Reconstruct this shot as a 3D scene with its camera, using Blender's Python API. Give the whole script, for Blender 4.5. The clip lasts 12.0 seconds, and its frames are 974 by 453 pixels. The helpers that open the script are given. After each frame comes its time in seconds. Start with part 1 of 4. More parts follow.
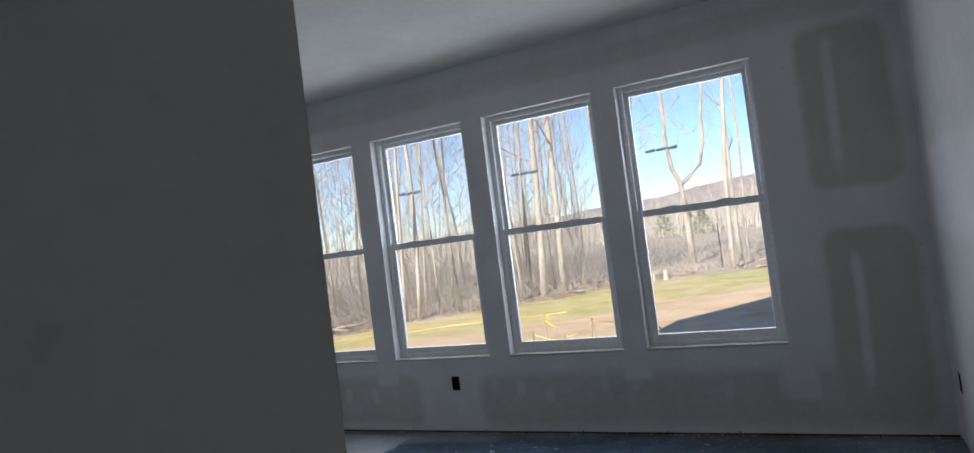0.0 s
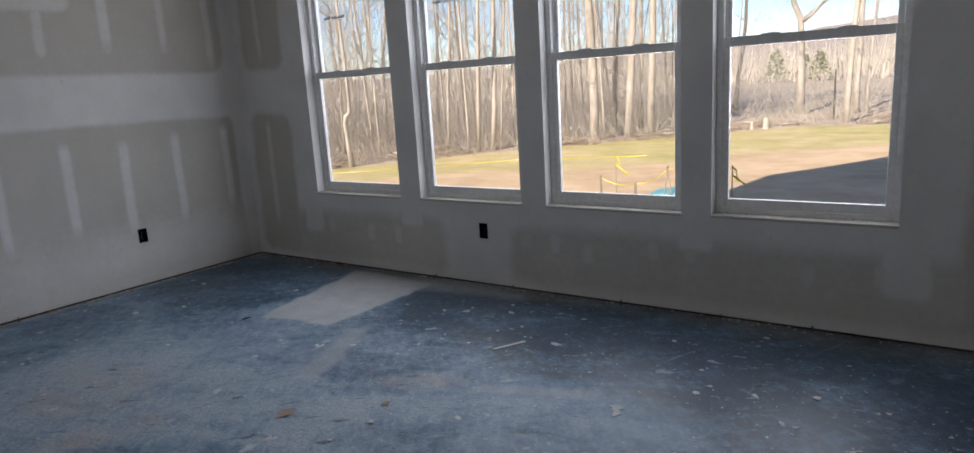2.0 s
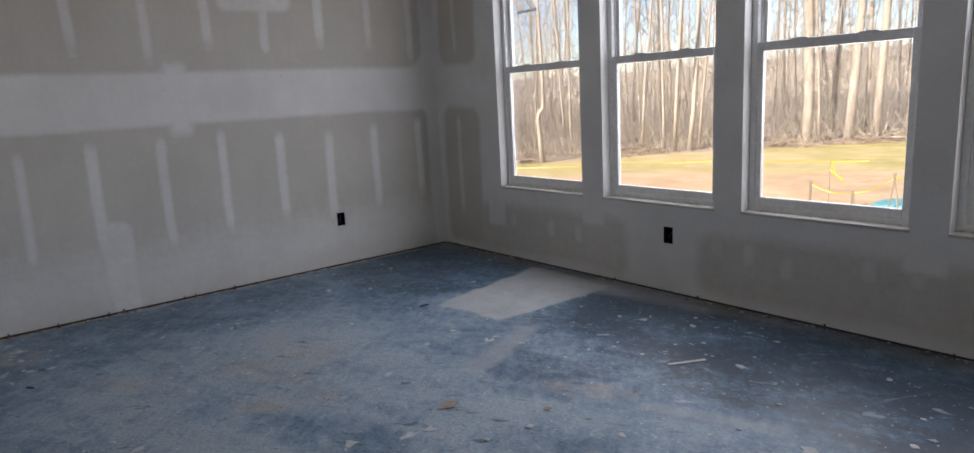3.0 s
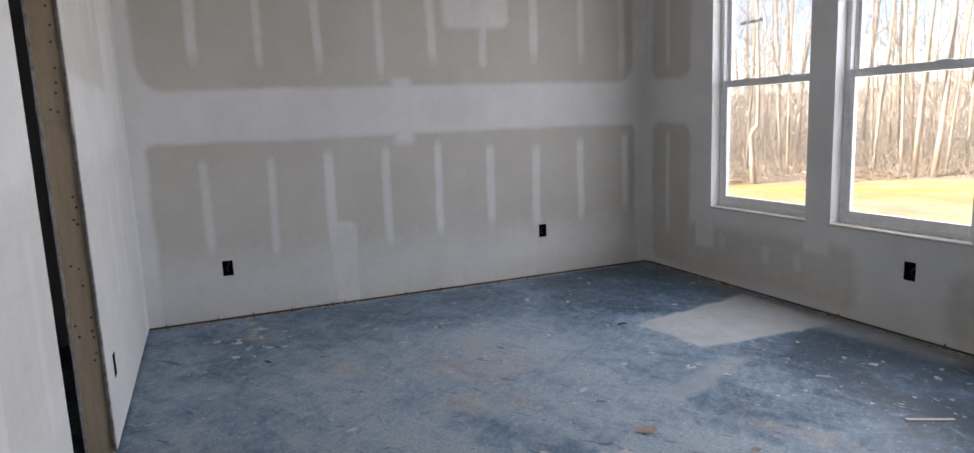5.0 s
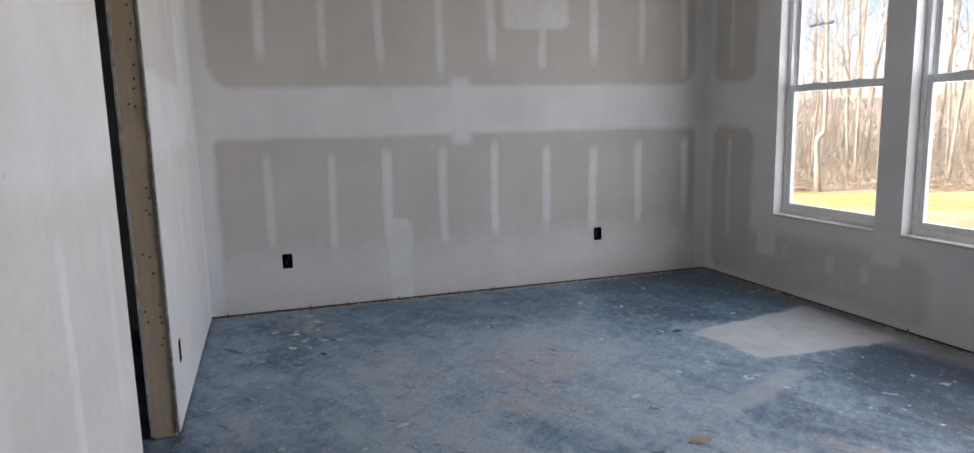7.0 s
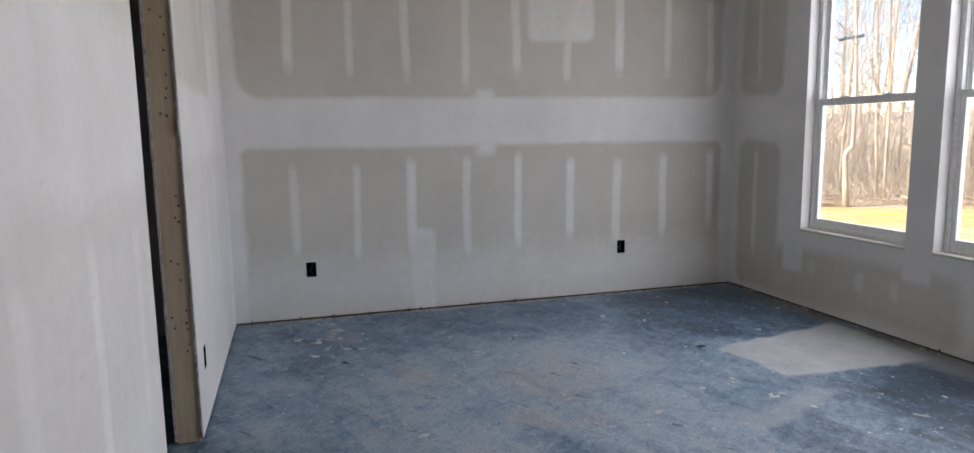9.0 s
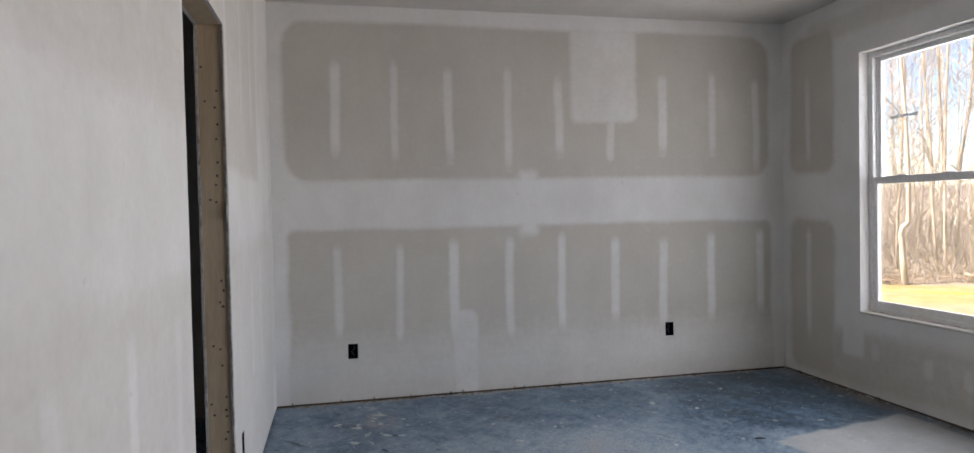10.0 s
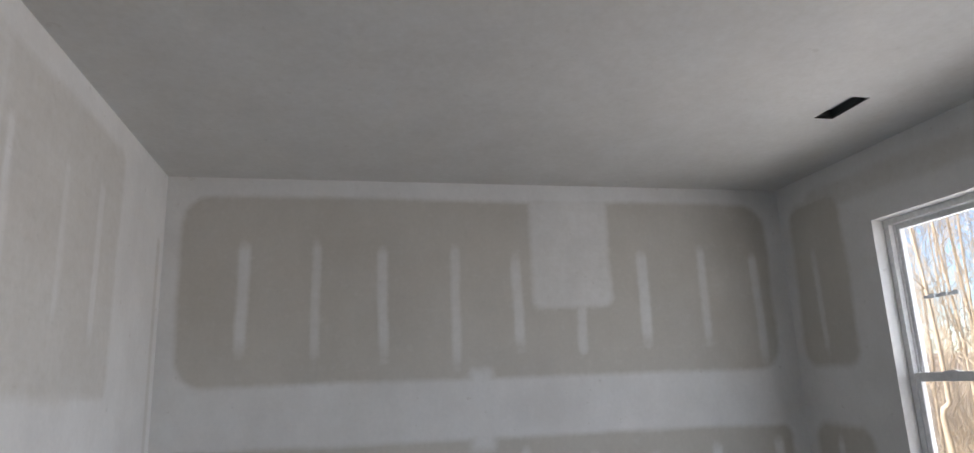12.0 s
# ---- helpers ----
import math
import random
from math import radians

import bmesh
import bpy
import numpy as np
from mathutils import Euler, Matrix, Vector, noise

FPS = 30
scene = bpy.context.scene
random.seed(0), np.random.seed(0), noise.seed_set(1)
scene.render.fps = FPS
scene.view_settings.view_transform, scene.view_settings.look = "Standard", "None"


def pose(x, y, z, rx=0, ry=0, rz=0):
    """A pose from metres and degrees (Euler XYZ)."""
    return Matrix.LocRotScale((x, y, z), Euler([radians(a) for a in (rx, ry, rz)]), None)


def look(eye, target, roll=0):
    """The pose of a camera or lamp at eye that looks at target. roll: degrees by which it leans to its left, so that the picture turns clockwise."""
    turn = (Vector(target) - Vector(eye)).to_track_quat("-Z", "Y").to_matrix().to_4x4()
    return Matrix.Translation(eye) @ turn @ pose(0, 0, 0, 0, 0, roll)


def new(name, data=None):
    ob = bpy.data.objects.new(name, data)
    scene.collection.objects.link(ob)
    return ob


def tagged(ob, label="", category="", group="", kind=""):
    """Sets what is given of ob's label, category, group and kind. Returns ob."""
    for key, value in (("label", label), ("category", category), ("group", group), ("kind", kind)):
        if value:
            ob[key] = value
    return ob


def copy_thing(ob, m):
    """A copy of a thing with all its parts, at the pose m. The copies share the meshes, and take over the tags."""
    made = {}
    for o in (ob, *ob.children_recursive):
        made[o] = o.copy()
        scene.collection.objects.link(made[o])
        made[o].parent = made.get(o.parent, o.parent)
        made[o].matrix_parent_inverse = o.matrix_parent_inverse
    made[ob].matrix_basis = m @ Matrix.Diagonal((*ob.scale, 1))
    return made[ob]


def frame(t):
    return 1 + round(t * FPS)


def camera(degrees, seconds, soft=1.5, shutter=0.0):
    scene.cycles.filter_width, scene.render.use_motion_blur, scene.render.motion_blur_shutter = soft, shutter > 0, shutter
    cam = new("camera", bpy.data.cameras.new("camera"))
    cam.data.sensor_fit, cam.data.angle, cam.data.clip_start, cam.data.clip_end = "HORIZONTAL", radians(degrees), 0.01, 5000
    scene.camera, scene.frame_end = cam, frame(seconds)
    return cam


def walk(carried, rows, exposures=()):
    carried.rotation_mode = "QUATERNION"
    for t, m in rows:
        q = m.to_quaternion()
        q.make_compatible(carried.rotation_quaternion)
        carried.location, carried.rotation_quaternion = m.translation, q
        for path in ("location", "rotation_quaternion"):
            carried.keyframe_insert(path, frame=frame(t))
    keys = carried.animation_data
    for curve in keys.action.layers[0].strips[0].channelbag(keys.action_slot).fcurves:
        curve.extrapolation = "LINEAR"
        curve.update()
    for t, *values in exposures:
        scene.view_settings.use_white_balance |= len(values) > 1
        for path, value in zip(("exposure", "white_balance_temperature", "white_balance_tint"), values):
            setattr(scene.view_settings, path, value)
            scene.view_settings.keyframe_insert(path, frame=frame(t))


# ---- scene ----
cam = camera(71.4, 12.0)
PATH = [
    (0, (0.043, 0.214, 1.373), (-0.841, 2.007, 1.432), -7.2),
    (0.5, (0.104, 0.479, 1.367), (-0.672, 2.316, 1.225), -6.2),
    (0.8, (0.112, 0.629, 1.312), (-0.657, 2.462, 1.09), -5.0),
    (1, (0.119, 0.727, 1.307), (-0.677, 2.541, 1.031), -4.7),
    (1.5, (0.035, 0.942, 1.316), (-0.889, 2.677, 0.945), -3.9),
    (2, (-0.047, 1.105, 1.315), (-1.171, 2.708, 0.908), -3.4),
    (2.5, (-0.079, 1.238, 1.29), (-1.437, 2.652, 0.895), -3.3),
    (3, (-0.098, 1.254, 1.291), (-1.628, 2.483, 0.907), -3.1),
    (3.5, (-0.11, 1.231, 1.284), (-1.754, 2.313, 0.926), -2.9),
    (5.5, (-0.151, 1.213, 1.281), (-2.006, 1.896, 0.976), -2.1),
    (6, (-0.134, 1.2, 1.28), (-2.005, 1.841, 0.982), -1.8),
    (6.5, (-0.147, 1.207, 1.281), (-2.025, 1.824, 0.979), -1.6),
    (7, (-0.151, 1.207, 1.281), (-2.033, 1.812, 0.975), -1.4),
    (9, (-0.153, 1.201, 1.284), (-2.058, 1.746, 1.011), -0.9),
    (9.5, (-0.156, 1.207, 1.288), (-2.086, 1.698, 1.1), -1.1),
    (10, (-0.205, 1.21, 1.319), (-2.157, 1.642, 1.269), -1.2),
    (10.5, (-0.389, 1.235, 1.393), (-2.337, 1.677, 1.496), -1.7),
    (10.7, (-0.469, 1.279, 1.401), (-2.407, 1.739, 1.582), -2.5),
    (11, (-0.559, 1.415, 1.455), (-2.482, 1.909, 1.701), -2.6),
    (11.2, (-0.622, 1.536, 1.467), (-2.536, 2.041, 1.752), -2.6),
    (11.5, (-0.733, 1.7, 1.474), (-2.635, 2.184, 1.856), -2.6),
    (12, (-0.953, 1.804, 1.501), (-2.859, 2.203, 1.956), -2.1),
]
EXPOSURES = [(0.0, 1.12, 5850, 14), (1.0, 1.07, 5950, 15), (1.5, 1.07, 6100, 17), (2.0, 1.13, 6400, 18), (2.5, 1.23, 6500, 19), (3.5, 1.56, 6600, 20), (5.5, 1.88, 6600, 19), (9.5, 1.86, 6700, 19), (10.5, 1.80, 6900, 19), (12.0, 1.64, 6600, 17)]
walk(cam, [(t, look(eye, target, roll)) for t, eye, target, roll in PATH], EXPOSURES)

# ---- daylight ----
SUN_EL, SUN_X, SUN_Y = radians(36), 0.1, 0.995
world = bpy.data.worlds.new("sky")
scene.world = world
world.use_nodes = True
sky = world.node_tree.nodes.new("ShaderNodeTexSky")
sky.sky_type, sky.sun_disc = "NISHITA", False
sky.sun_elevation, sky.sun_rotation = SUN_EL, radians(186)
sky.dust_density, sky.ozone_density, sky.air_density = 0.0, 5.0, 1.0
world.node_tree.links.new(sky.outputs[0], world.node_tree.nodes["Background"].inputs[0])
world.node_tree.nodes["Background"].inputs[1].default_value = 0.082
sun = new("sun", bpy.data.lights.new("sun", "SUN"))
sun.data.energy, sun.data.angle, sun.data.color = 3.95, radians(0.5), (1.0, 0.92, 0.8)
sun.rotation_euler = Vector((SUN_X * math.cos(SUN_EL), SUN_Y * math.cos(SUN_EL), -math.sin(SUN_EL))).to_track_quat("-Z", "Y").to_euler()

# ---- plan, metres ----
XW, XE, YN, YS, CEIL = -4.97, 0.57, 4.69, 0.78, 2.735
HALL = -0.433
DOOR = (-3.13, -2.36, 2.088)
SILL, HEAD, RAIL = 0.567, 2.326, 1.46
WINDOWS = [(-4.165, -3.298), (-3.112, -2.277), (-2.105, -1.26), (-1.098, -0.24)]
GROUND = -0.35


# lamps added outside each window to strengthen the daylight: blue slanting down as from the sky, warm thrown up as by
# the sunlit yard
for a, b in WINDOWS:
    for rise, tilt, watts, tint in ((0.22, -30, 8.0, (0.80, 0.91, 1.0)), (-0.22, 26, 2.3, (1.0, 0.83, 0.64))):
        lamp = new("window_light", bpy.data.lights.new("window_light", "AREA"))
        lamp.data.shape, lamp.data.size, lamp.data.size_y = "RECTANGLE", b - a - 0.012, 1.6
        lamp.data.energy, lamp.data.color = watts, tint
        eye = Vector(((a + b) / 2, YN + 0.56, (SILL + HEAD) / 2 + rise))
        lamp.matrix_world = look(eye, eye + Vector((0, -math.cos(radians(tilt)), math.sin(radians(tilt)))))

# ---- materials ----
def material(name, rough=0.8, metal=0.0):
    m = bpy.data.materials.new(name)
    m.use_nodes = True
    b = m.node_tree.nodes["Principled BSDF"]
    b.inputs["Roughness"].default_value, b.inputs["Metallic"].default_value = rough, metal
    return m, m.node_tree, b


def noise_node(nt, scale, detail=4.0, rough=0.55, stretch=(1, 1, 1)):
    co = nt.nodes.new("ShaderNodeNewGeometry")
    mp = nt.nodes.new("ShaderNodeMapping")
    mp.inputs["Scale"].default_value = stretch
    n = nt.nodes.new("ShaderNodeTexNoise")
    n.inputs["Scale"].default_value, n.inputs["Detail"].default_value, n.inputs["Roughness"].default_value = scale, detail, rough
    nt.links.new(co.outputs["Position"], mp.inputs[0])
    nt.links.new(mp.outputs[0], n.inputs["Vector"])
    return n.outputs["Fac"]


def ramp(nt, fac, stops):
    r = nt.nodes.new("ShaderNodeValToRGB")
    e = r.color_ramp.elements
    while len(e) < len(stops):
        e.new(0.5)
    for el, (p, c) in zip(e, stops):
        el.position, el.color = p, (*c, 1.0) if len(c) == 3 else c
    nt.links.new(fac, r.inputs[0])
    return r.outputs[0]


def mix(nt, kind, fac, a, b):
    m = nt.nodes.new("ShaderNodeMix")
    m.data_type, m.blend_type = "RGBA", kind
    for value, socket in ((fac, m.inputs[0]), (a, m.inputs[6]), (b, m.inputs[7])):
        if isinstance(value, bpy.types.NodeSocket):
            nt.links.new(value, socket)
        else:
            socket.default_value = value if isinstance(value, float) else (*value, 1.0)
    return m.outputs[2]


def attribute(nt, name):
    a = nt.nodes.new("ShaderNodeAttribute")
    a.attribute_name = name
    return a.outputs["Fac"]


def attribute_colour(nt, name):
    return ramp(nt, attribute(nt, name), [(0.0, (0, 0, 0)), (1.0, (1, 1, 1))])


def math_node(nt, kind, a, b, c=0.0):
    m = nt.nodes.new("ShaderNodeMath")
    m.operation = kind
    for value, socket in zip((a, b, c), m.inputs):
        if isinstance(value, bpy.types.NodeSocket):
            nt.links.new(value, socket)
        else:
            socket.default_value = value
    return m.outputs[0]


def bump(nt, bsdf, height, strength, dist=0.002):
    b = nt.nodes.new("ShaderNodeBump")
    b.inputs["Strength"].default_value, b.inputs["Distance"].default_value = strength, dist
    nt.links.new(height, b.inputs["Height"])
    nt.links.new(b.outputs[0], bsdf.inputs["Normal"])


def plain(name, dark, light, scale, rough=0.7, metal=0.0, stretch=(1, 1, 1), relief=0.15, dist=0.002):
    """A surface that wanders between two colours, with fine relief."""
    m, nt, b = material(name, rough, metal)
    big = ramp(nt, noise_node(nt, scale, 5, 0.6, stretch), [(0.3, dark), (0.7, light)])
    fine = ramp(nt, noise_node(nt, scale * 9, 3, 0.6, stretch), [(0.25, (0.82,) * 3), (0.75, (1.0,) * 3)])
    nt.links.new(mix(nt, "MULTIPLY", 1.0, big, fine), b.inputs["Base Color"])
    bump(nt, b, noise_node(nt, scale * 12, 4, 0.6, stretch), relief, dist)
    return m


def drywall_material(name="drywall"):
    m, nt, b = material(name, 0.88)
    paper = ramp(nt, noise_node(nt, 2.5, 4), [(0.3, (0.565, 0.535, 0.48)), (0.7, (0.625, 0.595, 0.54))])
    mud = ramp(nt, noise_node(nt, 3.5, 5), [(0.3, (0.75, 0.735, 0.71)), (0.7, (0.83, 0.82, 0.80))])
    # the knife leaves a wandering edge and thin streaks
    ragged = math_node(nt, "MULTIPLY_ADD", math_node(nt, "SUBTRACT", noise_node(nt, 22, 5, 0.65), 0.5), 0.55, attribute(nt, "mud"))
    drag = math_node(nt, "MULTIPLY_ADD", math_node(nt, "SUBTRACT", noise_node(nt, 7, 4, 0.6, (0.35, 0.35, 4)), 0.5), 0.25, ragged)
    wall = mix(nt, "MIX", ramp(nt, drag, [(0.06, (0, 0, 0)), (0.34, (0.38,) * 3), (0.62, (0.66,) * 3), (0.95, (1, 1, 1))]), paper, mud)
    fine = ramp(nt, noise_node(nt, 45, 4, 0.65), [(0.2, (0.93,) * 3), (0.8, (1.0,) * 3)])
    smear = ramp(nt, noise_node(nt, 9, 3, 0.6, (1, 1, 0.25)), [(0.3, (0.97,) * 3), (0.7, (1.0,) * 3)])
    cloud = ramp(nt, noise_node(nt, 0.9, 3, 0.5), [(0.3, (0.94, 0.94, 0.945)), (0.7, (1.0,) * 3)])
    c = mix(nt, "MULTIPLY", 1.0, mix(nt, "MULTIPLY", 1.0, wall, fine), mix(nt, "MULTIPLY", 1.0, smear, cloud))
    scuff = ramp(nt, noise_node(nt, 17, 3, 0.5, (1, 1, 1.6)), [(0.70, (0, 0, 0)), (0.76, (0.35,) * 3)])
    nt.links.new(mix(nt, "MIX", scuff, c, (0.50, 0.47, 0.43)), b.inputs["Base Color"])
    bump(nt, b, math_node(nt, "MULTIPLY_ADD", noise_node(nt, 14, 4, 0.5, (1, 1, 2.5)), 1.5, noise_node(nt, 120, 4, 0.6)), 0.16, 0.0012)
    return m


def turned(nt, angle, scale, stretch, detail=6.0, rough=0.6, warp=0.0):
    """Noise drawn out along a direction of the floor."""
    co, mp, n = nt.nodes.new("ShaderNodeNewGeometry"), nt.nodes.new("ShaderNodeMapping"), nt.nodes.new("ShaderNodeTexNoise")
    mp.vector_type = "TEXTURE"
    mp.inputs["Rotation"].default_value, mp.inputs["Scale"].default_value = (0, 0, radians(angle)), stretch
    n.inputs["Scale"].default_value, n.inputs["Detail"].default_value = scale, detail
    n.inputs["Roughness"].default_value, n.inputs["Distortion"].default_value = rough, warp
    nt.links.new(co.outputs["Position"], mp.inputs[0])
    nt.links.new(mp.outputs[0], n.inputs["Vector"])
    return n.outputs["Fac"]


def concrete_material():
    m, nt, b = material("stained_concrete", 0.55)
    # how dusty and how bright: the broad pattern carries the finer clouds and trowel islands
    level = math_node(nt, "MULTIPLY_ADD", math_node(nt, "SUBTRACT", noise_node(nt, 1.7, 8, 0.62), 0.5), 1.35, attribute(nt, "dust"))
    level = math_node(nt, "MULTIPLY_ADD", math_node(nt, "SUBTRACT", turned(nt, 25, 5.5, (1.6, 0.8, 1), 7, 0.72, 0.8), 0.5), 1.45, level)
    level = math_node(nt, "MULTIPLY_ADD", math_node(nt, "SUBTRACT", turned(nt, -50, 17, (1.5, 0.8, 1), 6, 0.75, 0.5), 0.5), 1.35, level)
    c = ramp(nt, level, [(0.0, (0.020, 0.047, 0.080)), (0.25, (0.056, 0.112, 0.175)), (0.5, (0.142, 0.218, 0.298)), (0.75, (0.232, 0.310, 0.385)), (1.0, (0.32, 0.385, 0.435))])
    film = ramp(nt, turned(nt, 10, 2.6, (1, 1, 1), 3, 0.45, 1.5), [(0.50, (0, 0, 0)), (0.535, (0.30,) * 3), (0.66, (0.05,) * 3)])
    c = mix(nt, "MIX", mix(nt, "MULTIPLY", 1.0, film, attribute_colour(nt, "dust")), c, (0.36, 0.40, 0.44))
    tan = mix(nt, "MULTIPLY", 1.0, attribute_colour(nt, "tan"), ramp(nt, noise_node(nt, 7, 8, 0.7), [(0.38, (0, 0, 0)), (0.62, (0.65,) * 3)]))
    c = mix(nt, "MIX", tan, c, (0.40, 0.35, 0.31))
    # broom strokes, scrapes and pits
    for angle, lo, hi, depth in ((62, 0.63, 0.72, 0.34), (-20, 0.65, 0.73, 0.30)):
        stroke = ramp(nt, turned(nt, angle, 9, (3.2, 0.65, 1), 5, 0.6, 0.5), [(lo, (0, 0, 0)), (hi, (depth,) * 3)])
        c = mix(nt, "MIX", stroke, c, (0.40, 0.44, 0.48))
    scrape = ramp(nt, turned(nt, 38, 13, (2.6, 0.6, 1), 6, 0.65, 0.8), [(0.33, (0.40,) * 3), (0.39, (1, 1, 1))])
    pits = ramp(nt, noise_node(nt, 26, 6, 0.7), [(0.30, (0.35,) * 3), (0.38, (1, 1, 1))])
    c = mix(nt, "MULTIPLY", 1.0, mix(nt, "MULTIPLY", 1.0, c, pits), scrape)
    grain = ramp(nt, noise_node(nt, 75, 5, 0.75), [(0.33, (0.72,) * 3), (0.67, (1.25,) * 3)])
    c = mix(nt, "MULTIPLY", 1.0, c, grain)
    pale = ramp(nt, noise_node(nt, 5, 10, 0.75), [(0.32, (0.33, 0.345, 0.355)), (0.68, (0.46, 0.47, 0.475))])
    c = mix(nt, "MIX", attribute(nt, "clean"), c, pale)
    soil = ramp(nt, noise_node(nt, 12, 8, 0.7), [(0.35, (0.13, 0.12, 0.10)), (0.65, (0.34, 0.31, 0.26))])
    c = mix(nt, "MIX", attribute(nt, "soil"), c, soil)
    # flakes and drips of joint compound
    gate = ramp(nt, noise_node(nt, 1.3, 3), [(0.42, (0.15,) * 3), (0.6, (1, 1, 1))])
    flake = mix(nt, "MULTIPLY", 1.0, gate, ramp(nt, turned(nt, 15, 15, (1.4, 0.8, 1), 5, 0.6, 0.9), [(0.635, (0, 0, 0)), (0.655, (0.75,) * 3)]))
    c = mix(nt, "MIX", flake, c, (0.47, 0.49, 0.505))
    speck = ramp(nt, noise_node(nt, 38, 3, 0.6), [(0.665, (0, 0, 0)), (0.69, (0.85,) * 3)])
    nt.links.new(mix(nt, "MIX", speck, c, (0.56, 0.575, 0.58)), b.inputs["Base Color"])
    nt.links.new(ramp(nt, level, [(0.2, (0.45,) * 3), (0.8, (0.66,) * 3)]), b.inputs["Roughness"])
    bump(nt, b, math_node(nt, "ADD", noise_node(nt, 18, 8, 0.7), flake), 0.3, 0.003)
    return m


def ground_material():
    m, nt, b = material("yard", 0.95)
    dirt = ramp(nt, noise_node(nt, 0.8, 10, 0.78), [(0.36, (0.40, 0.27, 0.145)), (0.64, (0.60, 0.44, 0.27))])
    grass = ramp(nt, noise_node(nt, 1.1, 10, 0.8), [(0.36, (0.27, 0.26, 0.06)), (0.5, (0.41, 0.36, 0.12)), (0.62, (0.56, 0.45, 0.25))])
    litter = ramp(nt, noise_node(nt, 1.1, 8, 0.75), [(0.3, (0.30, 0.235, 0.165)), (0.7, (0.50, 0.41, 0.30))])
    c = mix(nt, "MIX", attribute(nt, "grass"), dirt, grass)
    c = mix(nt, "MIX", attribute(nt, "wood"), c, litter)
    nt.links.new(c, b.inputs["Base Color"])
    bump(nt, b, noise_node(nt, 7, 6, 0.7), 0.6, 0.04)
    return m


def glass_material():
    m = bpy.data.materials.new("window_glass")
    m.use_nodes = True
    nt = m.node_tree
    nt.nodes.clear()
    out, mixer = nt.nodes.new("ShaderNodeOutputMaterial"), nt.nodes.new("ShaderNodeMixShader")
    clear, gloss, fres = nt.nodes.new("ShaderNodeBsdfTransparent"), nt.nodes.new("ShaderNodeBsdfGlossy"), nt.nodes.new("ShaderNodeFresnel")
    clear.inputs[0].default_value, gloss.inputs["Roughness"].default_value = (0.99, 0.995, 0.99, 1), 0.02
    fres.inputs[0].default_value = 1.3
    for a, z in ((fres.outputs[0], mixer.inputs[0]), (clear.outputs[0], mixer.inputs[1]), (gloss.outputs[0], mixer.inputs[2]), (mixer.outputs[0], out.inputs[0])):
        nt.links.new(a, z)
    return m


DRYWALL = drywall_material()
CONCRETE = concrete_material()
YARD = ground_material()
GLASS = glass_material()
VINYL = plain("white_vinyl", (0.82, 0.82, 0.81), (0.88, 0.88, 0.87), 5, 0.35, relief=0.03)
STUD = plain("pine_stud", (0.66, 0.50, 0.33), (0.80, 0.64, 0.45), 7, 0.75, stretch=(4, 4, 0.35), relief=0.3)
PLATE = plain("dirty_pine_plate", (0.05, 0.036, 0.025), (0.17, 0.115, 0.075), 6, 0.85, relief=0.4)
GYPSUM = plain("torn_gypsum_edge", (0.24, 0.20, 0.18), (0.62, 0.59, 0.56), 38, 0.9, relief=0.5)
BOX_BLUE = plain("dark_blue_plastic", (0.004, 0.006, 0.016), (0.006, 0.010, 0.032), 12, 0.9, relief=0.05)
BOX_BLUE.node_tree.nodes["Principled BSDF"].inputs["Specular IOR Level"].default_value = 0.1
DUCT = plain("galvanised_duct", (0.06, 0.065, 0.07), (0.14, 0.15, 0.15), 9, 0.5, 0.6, relief=0.1)
WIRE = plain("cable_sheath", (0.03, 0.03, 0.04), (0.05, 0.05, 0.06), 20, 0.5)
CRUMB = plain("gypsum_crumb", (0.5, 0.5, 0.49), (0.68, 0.67, 0.66), 25, 0.9)
SPLAT = plain("dried_compound", (0.42, 0.46, 0.48), (0.58, 0.61, 0.62), 20, 0.85)
SCRAP = plain("cardboard_scrap", (0.24, 0.18, 0.14), (0.42, 0.34, 0.28), 16, 0.85)
STICKER = plain("grey_label", (0.42, 0.44, 0.45), (0.55, 0.56, 0.57), 20, 0.6)
nt = STICKER.node_tree
glow = nt.nodes.new("ShaderNodeBsdfTranslucent")
glow.inputs[0].default_value = (0.5, 0.52, 0.53, 1)
both = nt.nodes.new("ShaderNodeMixShader")
both.inputs[0].default_value = 0.45
nt.links.new(nt.nodes["Principled BSDF"].outputs[0], both.inputs[1])
nt.links.new(glow.outputs[0], both.inputs[2])
nt.links.new(both.outputs[0], nt.nodes["Material Output"].inputs[0])
STEEL = plain("dull_steel", (0.10, 0.08, 0.07), (0.22, 0.20, 0.19), 30, 0.5, 0.7)
BARK_PALE = plain("pale_bark", (0.42, 0.355, 0.275), (0.61, 0.535, 0.435), 3.5, 0.9, stretch=(2, 2, 0.5), relief=0.5, dist=0.02)
BARK_DARK = plain("grey_bark", (0.34, 0.285, 0.215), (0.52, 0.445, 0.35), 3.5, 0.9, stretch=(2, 2, 0.5), relief=0.5, dist=0.02)
TWIG = plain("bare_twigs", (0.52, 0.45, 0.345), (0.70, 0.62, 0.50), 2, 0.9)
